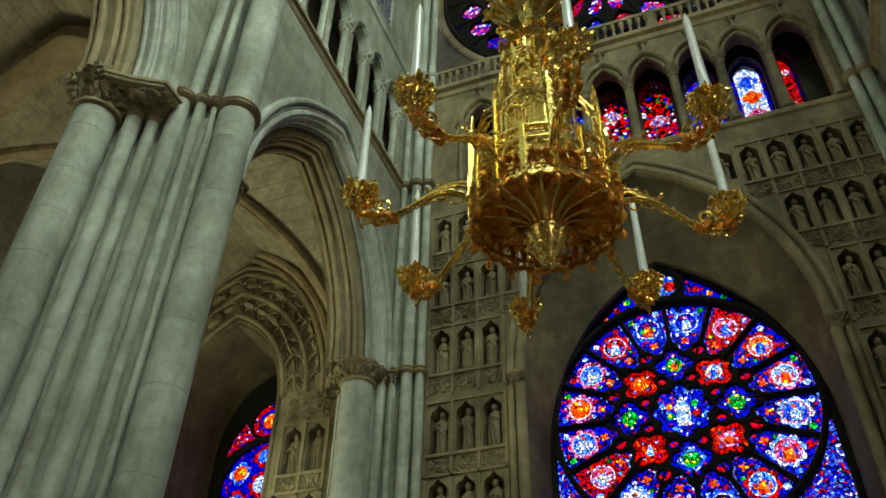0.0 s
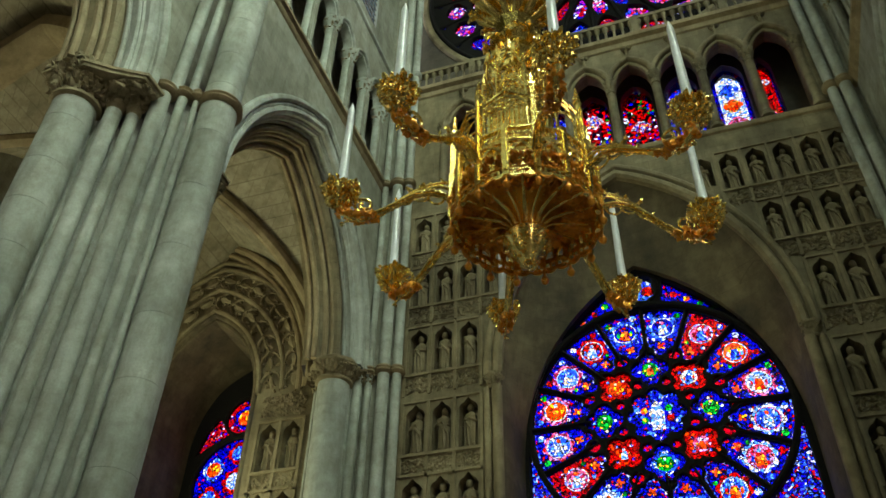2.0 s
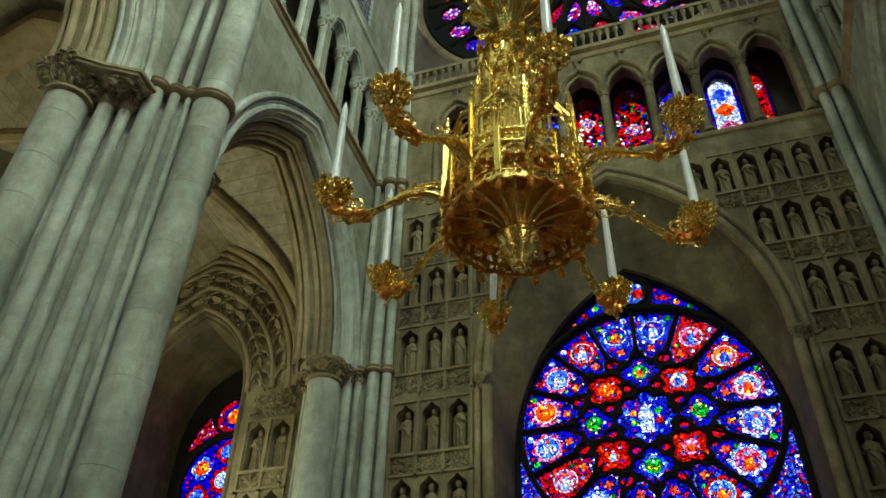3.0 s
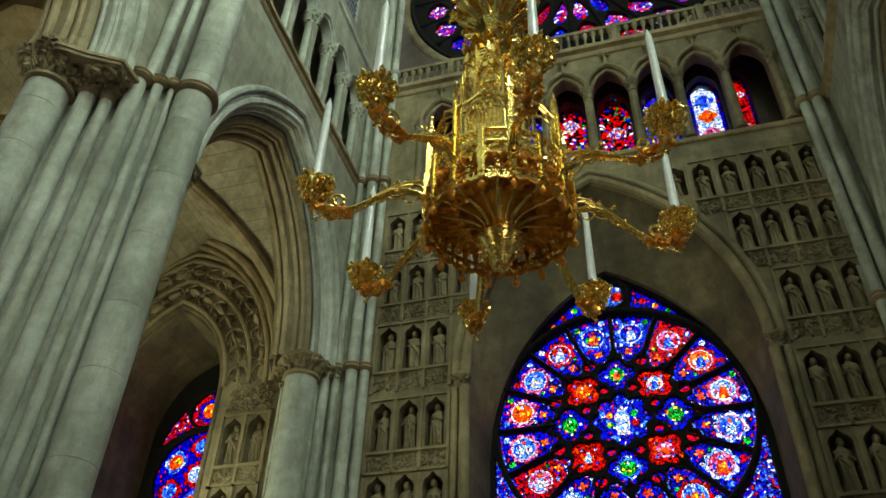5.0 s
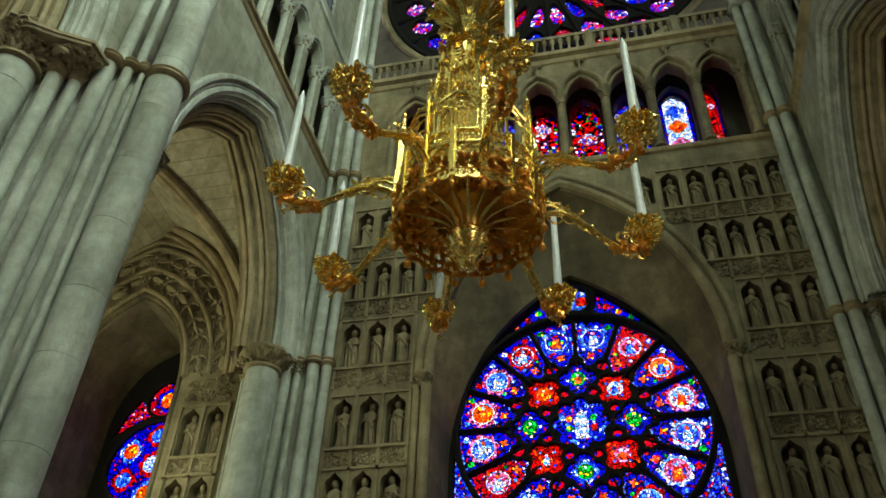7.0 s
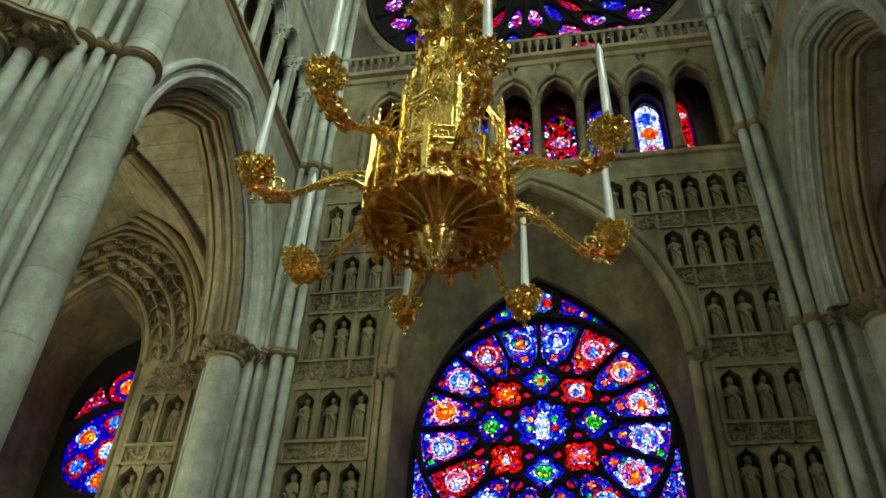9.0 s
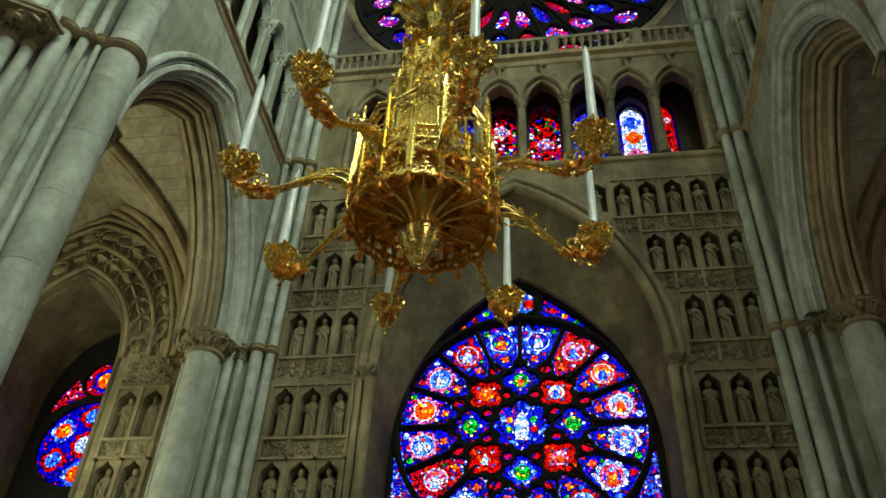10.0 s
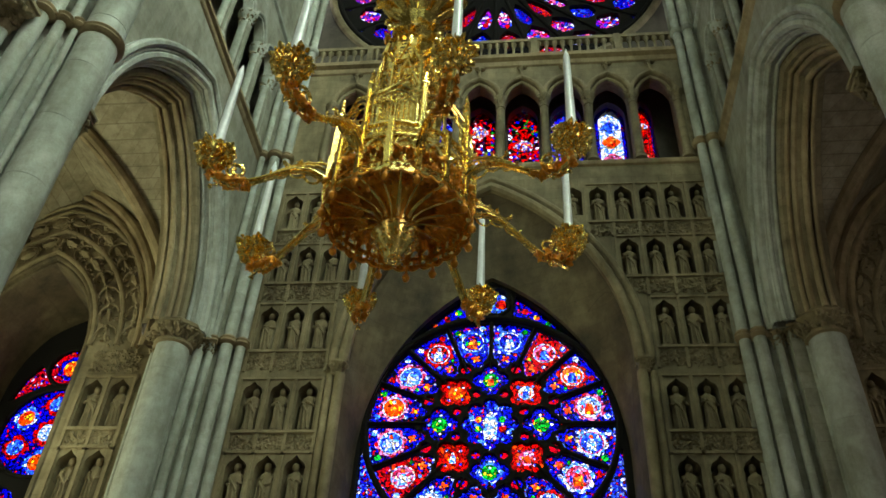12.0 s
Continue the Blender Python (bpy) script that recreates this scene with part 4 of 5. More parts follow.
for k, (a, p) in enumerate(meds):
    c = polar(1.25, a)
    cool = k % 2 == 0
    rim = foil(*c, 0.33, 4, a, 5, 0.25)
    disc = circle(*c, 0.2, 14)
    knobs = [circle(*polar(1.25 + 0.255 * math.cos(t), a + 0.255 * math.sin(t) / 1.25), 0.04, 8) for t in (0.0, 1.571, 3.142, 4.712)]
    inside = figure(c, (0.0, 1.0), 0.17, ((M_FLAME, M_SKY, M_GREEN, M_FLAME, M_GREEN, M_PALE, M_GREEN, M_FLAME)[k], M_PALE, M_GREEN if cool else M_FLAME), win)
    pane(disc, M_GREEN if cool else (M_PALE, M_PINK, M_RED, M_FLAME)[k // 2], win, holes=inside)
    pane(rim, M_SKY if k == 4 else M_DEEP if cool else M_RED, win, holes=[disc] + knobs)
    for q in knobs:
        pane(q, M_PALE if cool else M_SKY, win)
    pane(grown(p, 1.03), M_DEEP if cool else M_RED, win, holes=[rim])
fig = [(ROSE_X - 0.15, ROSE_Z - 0.4), (ROSE_X + 0.15, ROSE_Z - 0.4), (ROSE_X + 0.18, ROSE_Z + 0.1), (ROSE_X, ROSE_Z + 0.42), (ROSE_X - 0.18, ROSE_Z + 0.1)]
lobes = [circle(*polar(0.55, 2 * math.pi * (k + 0.5) / 8), 0.12, 10) for k in range(8)]
wings = [circle(ROSE_X + sg * 0.29, ROSE_Z + dz, 0.09, 8) for sg in (-1, 1) for dz in (-0.12, 0.14)]
pane(fig, M_PALE, win)
for k, q in enumerate(lobes):
    pane(q, (M_SKY, M_DEEP)[k % 2], win)
for k, q in enumerate(wings):
    pane(q, (M_GREEN, M_FLAME, M_RED, M_GREEN)[k], win)
pane(grown(centre, 1.03), G_BLUE, win, holes=[fig] + lobes + wings)
for d in dots:
    pane(grown(d, 1.1), G_DOT, win)
eyes = [circle(top_c[0] + sgn * 0.27, top_c[1] - 0.03, 0.17, 10) for sgn in (-1, 1)]
for e in eyes:
    pane(e, M_RED, rose)
pane(grown(top_eye, 1.02), M_SKY, rose, holes=eyes)
for k, sp in enumerate(spandrels):
    spots = []
    if k < 2:
        for i, (t, r) in enumerate(((0.26, 3.52), (0.36, 3.42), (0.47, 3.36), (0.58, 3.3))):
            spots.append(circle(*polar(r, (-1, 1)[k] * t), 0.1 - 0.012 * i, 9))
            pane(spots[-1], (M_GREEN, M_RED, M_FLAME, M_GREEN)[(i + k) % 4], rose, 0.1)
    pane(sp, M_DEEP if k < 2 else G_EDGE, rose, 0.1, holes=spots)

# ---- great rose above the gallery ----
GZ, GR_, GXC = 31.2, 6.3, -1.1
# wall round the rose takes the darkened stone, its recess shade painted in
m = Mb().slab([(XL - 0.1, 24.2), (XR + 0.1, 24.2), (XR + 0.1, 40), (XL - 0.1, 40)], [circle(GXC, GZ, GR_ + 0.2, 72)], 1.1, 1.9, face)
up_wall = tagged(part("wall_west_upper", m, SHADED), "limestone wall around the great upper rose, coloured dark for shade", "wall", kind="structure")


def gp(r, a):
    return (GXC + r * math.sin(a), GZ + r * math.cos(a))


lights = []
for k in range(24):
    a = 2 * math.pi * (k + 0.5) / 24
    w = math.pi / 24
    for r0, r1, q in ((4.72, 5.66, 0.8), (3.5, 4.62, 0.8), (1.95, 3.42, 0.76)):
        mid = (r0 + r1) / 2
        almond = [gp(r1, a), gp(r1 - 0.12, a + w * q * 0.6), gp(mid + 0.12, a + w * q), gp(mid - 0.15, a + w * q * 0.9), gp(r0 + 0.12, a + w * q * 0.4), gp(r0, a)]
        lights.append((almond + [gp(math.hypot(u - GXC, v - GZ), 2 * a - math.atan2(u - GXC, v - GZ)) for u, v in almond[1:-1][::-1]], k + int(r0)))
    lights.append((circle(*gp(5.88, a + w), 0.17, 10), k))
    lights.append((circle(*gp(4.62, a + w), 0.13, 8), k + 1))
m = Mb().slab(circle(GXC, GZ, GR_ + 0.25, 72), [p for p, _ in lights] + [circle(GXC, GZ, 1.3, 24)], 1.3, 1.5, face)
great = tagged(part("window_rose_upper", m, SILHOUETTE), "great round stained glass rose with long radiating lights", "window", kind="structure")
for rr, r in ((GR_ + 0.15, 0.16), (GR_ - 0.12, 0.09)):
    part("ring_moulding", Mb().sweep([face(u, v, 1.1) for u, v in circle(GXC, GZ, rr, 72)], r, 8, True), WARM if rr > GR_ else SILHOUETTE, great)
for p, k in lights:
    pane(grown(p, 1.02), (G_PINK, G_PINK, G_RED, G_BLUE)[k % 4], great, 1.4, face)
pane(circle(GXC, GZ, 1.35, 24), G_PINK, great, 1.4, face)
for k in range(24):
    a = 2 * math.pi * k / 24
    part("spoke", Mb().sweep([face(*gp(1.3, a), 1.28), face(*gp(GR_, a), 1.28)], 0.07, 6), SILHOUETTE, great)

# ---- vaults ----
def rise_of(t, half, rise):
    """Height of a pointed arch of that half span at a distance t from its axis."""
    R = (half * half + rise * rise) / (2 * half)
    q = R * R - (abs(t) + R - half) ** 2
    return math.sqrt(max(q, 0.0))


def groin(name, x0, x1, y0, y1, z, rise, label):
    cx, cy, hx, hy = (x0 + x1) / 2, (y0 + y1) / 2, (x1 - x0) / 2, (y1 - y0) / 2
    m = Mb()
    n = 36
    rows = []
    for i in range(n + 1):
        y = y0 + (y1 - y0) * i / n
        rows.append([(x, y, z + max(rise_of(x - cx, hx, rise), rise_of(y - cy, hy, rise))) for x in [x0 + (x1 - x0) * j / n for j in range(n + 1)]])
    m.strip(rows)
    v = tagged(part(name, m, WEB, angle=25), label, "vault", kind="structure")
    for sg in (-1, 1):
        path = []
        for i in range(41):
            t = -1 + 2 * i / 40
            path.append((cx + t * hx, cy + sg * t * hy, z + max(rise_of(t * hx, hx, rise), rise_of(t * hy, hy, rise)) - 0.1))
        part("diagonal_rib", Mb().sweep(path, 0.2, 10), OCHRE, v)
        part("rib_roll", Mb().sweep([(a, b, c - 0.17) for a, b, c in path], 0.09, 8), OCHRE, v)
    return v


for s in (-1, 1):
    xs = sorted((side_place(s)(0, 0, 1.4)[0], side_place(s)(0, 0, 8.3)[0]))
    for k, (a, b) in enumerate(((8.1, 17.3), (-1.5, 8.1))):
        groin("ceiling_aisle", xs[0], xs[1], a, b, SPRING, 5.6, "ribbed limestone vault over the side aisle")
        m = Mb()
        c = (xs[0] + xs[1]) / 2
        y = 8.1 if k == 0 else -1.5
        half = (xs[1] - xs[0]) / 2
        arch_band(m, c, half, 5.4, SPRING, [(0.0, -0.4), (0.35, -0.4), (0.45, -0.25), (0.45, 0.25), (0.35, 0.4), (0.0, 0.4)], lambda u, v, d: (u, y + d, v))
        tagged(part("transverse_arch", m, OCHRE), "plain pointed arch across the side aisle", "arch", kind="structure")
    xo = side_place(s)(0, 0, 8.3)[0]
    # outer aisle wall with its window openings
    m = Mb()
    ho = [[(c - 2.1, 3.4)] + arch(c, 2.1, 2.6, 9.0, 8) + [(c + 2.1, 3.4)] for c in (12.9, 3.3, -6.3, -15.9)]
    m.slab([(-42, 0), (20, 0), (20, 20), (-42, 20)], ho, 8.3, 9.0, side_place(s))
    tagged(part("wall_aisle_outer", m, WALLST), "limestone outer aisle wall", "wall", kind="structure")
for y0, y1 in ((8.1, 17.7), (-1.5, 8.1)):
    groin("ceiling_nave", XL, XR, y0, y1, 28.0, 9.5, "high ribbed limestone nave vault")
tagged(part("ceiling_far", Mb().box(-17, 14.5, -42.5, -1.5, 37.6, 38.0), WEB), "high nave ceiling further east", "vault", kind="structure")
for s in (-1, 1):
    xs = sorted((side_place(s)(0, 0, 1.0)[0], side_place(s)(0, 0, 8.4)[0]))
    tagged(part("ceiling_aisle_far", Mb().box(*xs, -42, -1.5, 18.3, 18.6), WEB), "plain aisle vault further east", "vault", kind="structure")
tagged(part("roof", Mb().box(-18, 15.5, -43, 21, 40.0, 40.3), WOOD), "dark timber roof above the vaults", "roof", kind="structure")


# ---- side aisle west portals ----
def aisle_portal(s):
    to = side_place(s)
    c = to(0, 0, 5.3)[0]
    h, r, z = 1.95, 3.15, SPRING + 0.1
    xa, xb = sorted((to(0, 0, 1.2)[0], to(0, 0, 8.4)[0]))
    m = Mb()
    nz = [(10.80, 1.35), (8.85, 1.38), (6.9, 1.38)]
    ns = [(c + sg * o, zz, hh) for zz, hh in nz for sg in (-1, 1) for o in (2.52, 3.2)]
    op = [(c - h, 0.0)] + arch(c, h, r, z, 14) + [(c + h, 0.0)]
    m.slab([(xa, 0.0)] + op + [(xb, 0.0), (xb, 20.0), (xa, 20.0)], [niche_outline(*q) for q in ns], 0.0, 0.35, face)
    w = tagged(part("wall_aisle_west", m, WARM), "limestone aisle end wall with carved pointed arch", "wall", kind="structure")
    part("niche_backing", Mb().slab([(xa, 0.0)] + op + [(xb, 0.0), (xb, 20.0), (xa, 20.0)], [], 0.36, 0.6, face), CARVED, w)
    # deep tunnel to the window
    m = Mb()
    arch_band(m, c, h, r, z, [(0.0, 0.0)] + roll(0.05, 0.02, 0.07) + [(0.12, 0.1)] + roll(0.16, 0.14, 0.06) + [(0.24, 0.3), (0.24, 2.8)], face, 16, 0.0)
    part("portal_reveal", m, STAIN_SHADE, w)
    # mouldings that part the carved orders
    for off in (-0.06, -0.78, -1.5, -1.75):
        m = Mb()
        arch_band(m, c, h, r, z, [(off + 0.1, 0.0)] + roll(off, -0.06, 0.075) + [(off - 0.1, 0.0)], face, 16)
        part("archivolt_moulding", m, CARVED, w)
    # figures in canopied cells round two orders
    rng = random.Random(17)
    R = (h * h + r * r) / (2 * h)
    for off in (0.42, 1.14):
        q = R + off
        top = math.acos((R - h) / q)
        n = int(q * top / 0.62)
        for i in range(n):
            a = top * (i + 0.5) / n
            for sg in (-1, 1):
                u, v = c + sg * (h - R + q * math.cos(a)), z + q * math.sin(a)
                m = Mb()
                tang = (-sg * math.sin(a), 0, math.cos(a))
                rad = (sg * math.cos(a), 0, math.sin(a))
                m.blob((u, YF - 0.06, v), 0.13, tang, 1.9, rng)
                m.blob((u + tang[0] * 0.24, YF - 0.12, v + tang[2] * 0.24), 0.075, None, 1.0, rng)
                for _ in range(10):
                    m.blob((u + rad[0] * rng.uniform(-0.26, 0.26) + tang[0] * rng.uniform(-0.3, 0.3), YF - 0.03, v + rad[2] * rng.uniform(-0.26, 0.26) + tang[2] * rng.uniform(-0.3, 0.3)), rng.uniform(0.04, 0.075), None, 1.5, rng)
                arc = [(u + tang[0] * 0.3 * math.cos(t) + rad[0] * 0.27 * math.sin(t), YF - 0.08, v + tang[2] * 0.3 * math.cos(t) + rad[2] * 0.27 * math.sin(t)) for t in np.linspace(-1.5, 1.5, 8)]
                m.sweep(arc, 0.035, 5)
                part("archivolt_relief", m, CARVED, w)
    for zz, hh in nz:
        m = Mb()
        for sg in (-1, 1):
            a, b = sorted((c + sg * 2.2, c + sg * 3.54))
            m.box(a, b, YF - 0.07, YF, zz - 0.07, zz)
            m.box(a, b, YF - 0.05, YF, zz + hh + 0.03, zz + hh + 0.09)
            for o in (2.2, 2.86, 3.54):
                m.box(c + sg * o - 0.035, c + sg * o + 0.035, YF - 0.06, YF, zz - 0.6, zz + hh + 0.05)
            for _ in range(180):
                m.blob((rng.uniform(a + 0.06, b - 0.06), YF - 0.005, rng.uniform(zz - 0.55, zz - 0.1)), rng.uniform(0.025, 0.05), (rng.uniform(-1, 1), -0.35, rng.uniform(-1, 1)), 1.7, rng)
        part("niche_frame", m, CARVED, w)
    m = Mb()
    for sg in (-1, 1):
        a, b = sorted((c + sg * 2.2, c + sg * 3.54))
        for _ in range(220):
            m.blob((rng.uniform(a + 0.04, b - 0.04), YF - 0.02, rng.uniform(12.35, 12.95)), rng.uniform(0.03, 0.06), (rng.uniform(-1, 1), -0.5, rng.uniform(-1, 1)), 1.6, rng)
    tagged(part("leaf_frieze", m, CARVED, w), "carved leaf frieze", kind="stuff")
    # wall rib of the vault
    m = Mb()
    arch_band(m, c, 3.6, 5.9, SPRING, [(-0.1, 0.0)] + roll(0.1, -0.1, 0.14) + [(0.26, -0.05)] + roll(0.36, -0.06, 0.09) + [(0.5, 0.0)], face, 18)
    part("wall_rib", m, OCHRE, w)
    # window at the end of the tunnel
    yw = 2.5
    to_w = lambda u, v, d: (u, YF + yw + d, v)
    wh, wr, wz = 1.75, 2.6, 12.95
    eye = circle(c, 14.1, 0.62, 24)
    big = circle(c, 12.05, 1.35, 32)
    tri = [[(c + sg * 0.35, 13.57), (c + sg * 0.9, 14.2), (c + sg * 1.25, 13.7), (c + sg * 1.5, 12.95), (c + sg * 1.1, 13.2)] for sg in (-1, 1)]
    lan = [[(c + o - 0.5, 5.0), (c + o - 0.5, 9.85)] + arch(c + o, 0.5, 0.6, 9.85, 5) + [(c + o + 0.5, 5.0)] for o in (-0.62, 0.62)]
    m = Mb().slab([(c - wh - 0.2, 4.0)] + arch(c, wh + 0.2, wr + 0.2, wz, 12) + [(c + wh + 0.2, 4.0)], [eye, big] + tri + lan, 0, 0.15, to_w)
    win = tagged(part("window_aisle", m, SILHOUETTE), "pointed stained glass window in red and blue", "window", kind="structure")
    part("closing_wall", Mb().slab([(xa, 0), (xb, 0), (xb, 20), (xa, 20)], [[(c - wh, 4.1)] + arch(c, wh, wr, wz, 12) + [(c + wh, 4.1)]], yw + 0.18, yw + 0.5, face), SHADED, win)
    rim = medallion((c, 14.1), 6, 0.42, 0, (M_DEEP, M_FLAME), win, to_w)
    pane(eye, G_RED, win, 0.08, to_w, [rim])
    rims = [medallion((c + 0.88 * math.sin(k * math.pi / 3), 12.05 + 0.88 * math.cos(k * math.pi / 3)), 4, 0.38, 0, ((M_RED, M_SKY), (M_SKY, M_FLAME))[k % 2], win, to_w) for k in range(6)]
    rims.append(medallion((c, 12.05), 8, 0.42, 0, (M_RED, M_PALE), win, to_w))
    pane(big, M_DEEP, win, 0.08, to_w, rims)
    for q in tri:
        pane(q, G_RED, win, 0.08, to_w)
    for q in lan:
        pane(q, G_BLUE, win, 0.08, to_w)
    for p in (eye, big):
        part("eye_moulding", Mb().sweep([to_w(u, v, -0.02) for u, v in p], 0.06, 6, True), SILHOUETTE, win)
    return ns


aisle_niches = aisle_portal(-1) + aisle_portal(1)


# ---- statues ----
def statue_mesh(seed):
    """A standing draped figure in worn stone, one plain mesh."""
    rng = random.Random(seed)
    m = Mb()
    lean = rng.uniform(-0.03, 0.03)
    prof = [(0.0, 0.115), (0.06, 0.13), (0.25, 0.12), (0.45, 0.115), (0.6, 0.125), (0.72, 0.12), (0.82, 0.135), (0.9, 0.12), (0.95, 0.06), (1.0, 0.045)]
    n = 18
    rows = []
    for z, r in prof:
        row = []
        for k in range(n):
            a = 2 * math.pi * k / n
            fold = 1 + (0.12 * math.sin(7 * a + seed) * max(0, 0.75 - z) / 0.75)
            row.append((lean * math.sin(z * 3) + r * 1.25 * fold * math.cos(a), r * 0.85 * fold * math.sin(a), z))
        rows.append(row)
    m.strip(rows, True)
    m.lathe([(0.02, 0.0), (0.065, 0.03), (0.082, 0.09), (0.078, 0.14), (0.05, 0.19), (0.01, 0.205)], 12, (lean, -0.02, 0.97))
    for sg in (-1, 1):
        up = rng.random()
        m.sweep([(sg * 0.15, 0, 0.88), (sg * 0.19, -0.03, 0.68), (sg * (0.12 - 0.1 * up), -0.14, 0.58 + 0.22 * up)], [0.05, 0.045, 0.035], 8)
    for k in range(3):
        x = -0.09 + 0.09 * k
        m.sweep([(x * 1.2, -0.11, 0.72), (x, -0.125, 0.45), (x * 1.3 + 0.02, -0.115, 0.05)], [0.012, 0.022, 0.026], 6)
    m.sweep([(-0.13, -0.09, 0.78), (0.0, -0.125, 0.6), (0.12, -0.1, 0.42)], [0.03, 0.04, 0.025], 6)
    m.lathe([(0.17, -0.06), (0.18, -0.02), (0.16, 0.0)], 10)
    return m.mesh("statue", CARVED, angle=50)


FIGS = [statue_mesh(k) for k in range(6)]
for k, (x, z, h) in enumerate([n[:3] for n in full] + aisle_niches):
    ob = new("statue", FIGS[(k * 5 + k // 3) % 6])
    ob.matrix_world = pose(x, YF + 0.2, z + 0.06 * h / 1.3, 0, 0, random.Random(k).uniform(-25, 25)) @ Matrix.Scale(h / 1.36, 4)
    tagged(ob, "weathered carved stone figure standing in wall niche", "statue", "niche statues")


# ---- chandelier ----
CX, CY = -1.05, 4.87


def ringpath(r, z, n=48, wob=0.0, k=12):
    return [((r + wob * abs(math.sin(k * a / 2))) * math.cos(a), (r + wob * abs(math.sin(k * a / 2))) * math.sin(a), z) for a in [2 * math.pi * i / n for i in range(n)]]


def pointed(half, rise, n):
    """A pointed arch squeezed to any height."""
    return [(u * half, v * rise / 1.5) for u, v in arch(0, 1.0, 1.5, 0, n)]


def chandelier():
    th = thing("chandelier", "ornate gilded gothic chandelier with eight candle arms hanging from chain", "chandelier", (CX, CY, 0))
    rng = random.Random(12)
    N = 16
    A0 = radians(-67.5)
    pol = lambda r, a, z: (r * math.cos(a), r * math.sin(a), z)
    # pendant knob
    m = Mb().lathe([(0.01, -0.22), (0.045, -0.2), (0.07, -0.14), (0.115, -0.06), (0.17, 0.03), (0.185, 0.09), (0.17, 0.12), (0.1, 0.14), (0.09, 0.18)], 16, (0, 0, 5.84))
    kn = part("pendant", m, GOLD, th, "gilded leafy pendant knob")
    m = Mb()
    for k in range(130):
        a, t = rng.uniform(0, 6.28), rng.random() ** 0.7
        r = (0.075 + 0.11 * t) + 0.004
        m.blob(pol(r, a, 5.71 + 0.21 * t), rng.uniform(0.012, 0.022), (-math.sin(a) * rng.uniform(-1, 1), math.cos(a) * rng.uniform(-1, 1), rng.uniform(-1, 1)), 1.4, rng)
    for k in range(30):
        a = rng.uniform(0, 6.28)
        m.blob(pol(0.045, a, 5.66 + rng.uniform(-0.04, 0.06)), 0.025, None, 1.3, rng)
    part("leaves", m, GOLD, kn)
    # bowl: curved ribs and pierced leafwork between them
    bowl = part("bowl", Mb().lathe([(0.09, 6.0), (0.12, 6.07), (0.18, 6.15), (0.3, 6.22), (0.45, 6.275), (0.57, 6.31)], 36), GOLD_SHADE, th, "pierced gilt bowl underside, shade toned into its colour")
    for k in range(16):
        a = A0 + 2 * math.pi * (k + 0.5) / 16
        pts = [pol(r, a, z) for r, z in ((0.09, 5.93), (0.105, 6.0), (0.135, 6.07), (0.2, 6.13), (0.32, 6.17), (0.43, 6.195), (0.53, 6.215))]
        part("rib", Mb().sweep(pts, [0.024, 0.024, 0.023, 0.021, 0.018, 0.014, 0.012] if k % 2 else [0.012] * 7, 8), GOLD, bowl)
    for k in range(N):
        a = A0 + 2 * math.pi * (k + 0.5) / N
        m = Mb()
        for _ in range(110):
            r, b = rng.uniform(0.33, 0.6), a + rng.uniform(-0.19, 0.19)
            m.blob(pol(r, b, 6.125 + 0.25 * (r - 0.27) ** 0.6 + 0.03 * rng.random()), rng.uniform(0.014, 0.036), (math.cos(b) + rng.uniform(-0.8, 0.8), math.sin(b) + rng.uniform(-0.8, 0.8), rng.uniform(-0.5, 0.2)), 1.8, rng)
        # stems of each leaf spray curl over the ribs
        for sg in (-1, 1):
            m.sweep([pol(0.36 + 0.05 * i, a + sg * 0.17 * math.sin(0.7 * i), 6.175 + 0.018 * i) for i in range(5)], 0.009, 5)
        part("leafwork", m, GOLD_SHADE, bowl)
    # body: posts, traceried panels and pierced rail
    R = 0.595
    body = part("body", Mb().lathe([(0.575, 6.30), (0.575, 6.33)], N, turn=A0), GOLD, th)

    def onside(k, s, z, r):
        """A point on side k, s from -1 to 1 along it."""
        a, b = A0 + 2 * math.pi * k / N, A0 + 2 * math.pi * (k + 1) / N
        p, q = Vector(pol(r, a, z)), Vector(pol(r, b, z))
        return p + (q - p) * (s + 1) / 2

    rr = lambda z: R - 0.03 * (z - 6.15) / 0.45
    for k in range(N):
        # pierced plate: cusped eye, lancets and a scalloped lower edge
        place = lambda u, v, d: onside(k, u, v, rr(v) + d)
        low = [(t, 6.06 - 0.03 * abs(math.sin(math.pi * t))) for t in np.linspace(-1, 1, 13)]
        sq = lambda cu, cv, r, lobes, deep: [(cu + r * 7.5 * q[0], cv + r * q[1]) for q in foil(0, 0, 1, lobes, math.pi / 4, 5, deep)]
        holes = [sq(0, 6.335, 0.06, 4, 0.35), sq(-0.66, 6.385, 0.026, 3, 0.3), sq(0.66, 6.385, 0.026, 3, 0.3)]
        for cu in (-0.46, 0.46):
            holes.append([(cu - 0.27, 6.16), (cu - 0.27, 6.215), (cu - 0.13, 6.25), (cu, 6.272), (cu + 0.13, 6.25), (cu + 0.27, 6.215), (cu + 0.27, 6.16)])
        for cu in (-0.7, -0.25, 0.25, 0.7):
            holes.append(sq(cu, 6.098, 0.027, 4, 0.5))
        m = Mb().slab(low + [(1, 6.44), (-1, 6.44)], holes, -0.006, 0.006, place)
        plate = part("panel", m, GOLD, body, smooth=False)
        m = Mb()
        for z, q in ((6.44, 0.015), (6.60, 0.018), (6.475, 0.009)):
            m.sweep([onside(k, -1, z, rr(z) + 0.01), onside(k, 1, z, rr(z) + 0.01)], q, 6)
        m.sweep([onside(k, u, 6.24 + w, rr(6.3) + 0.008) for u, w in pointed(0.8, 0.17, 7)], 0.018, 5)
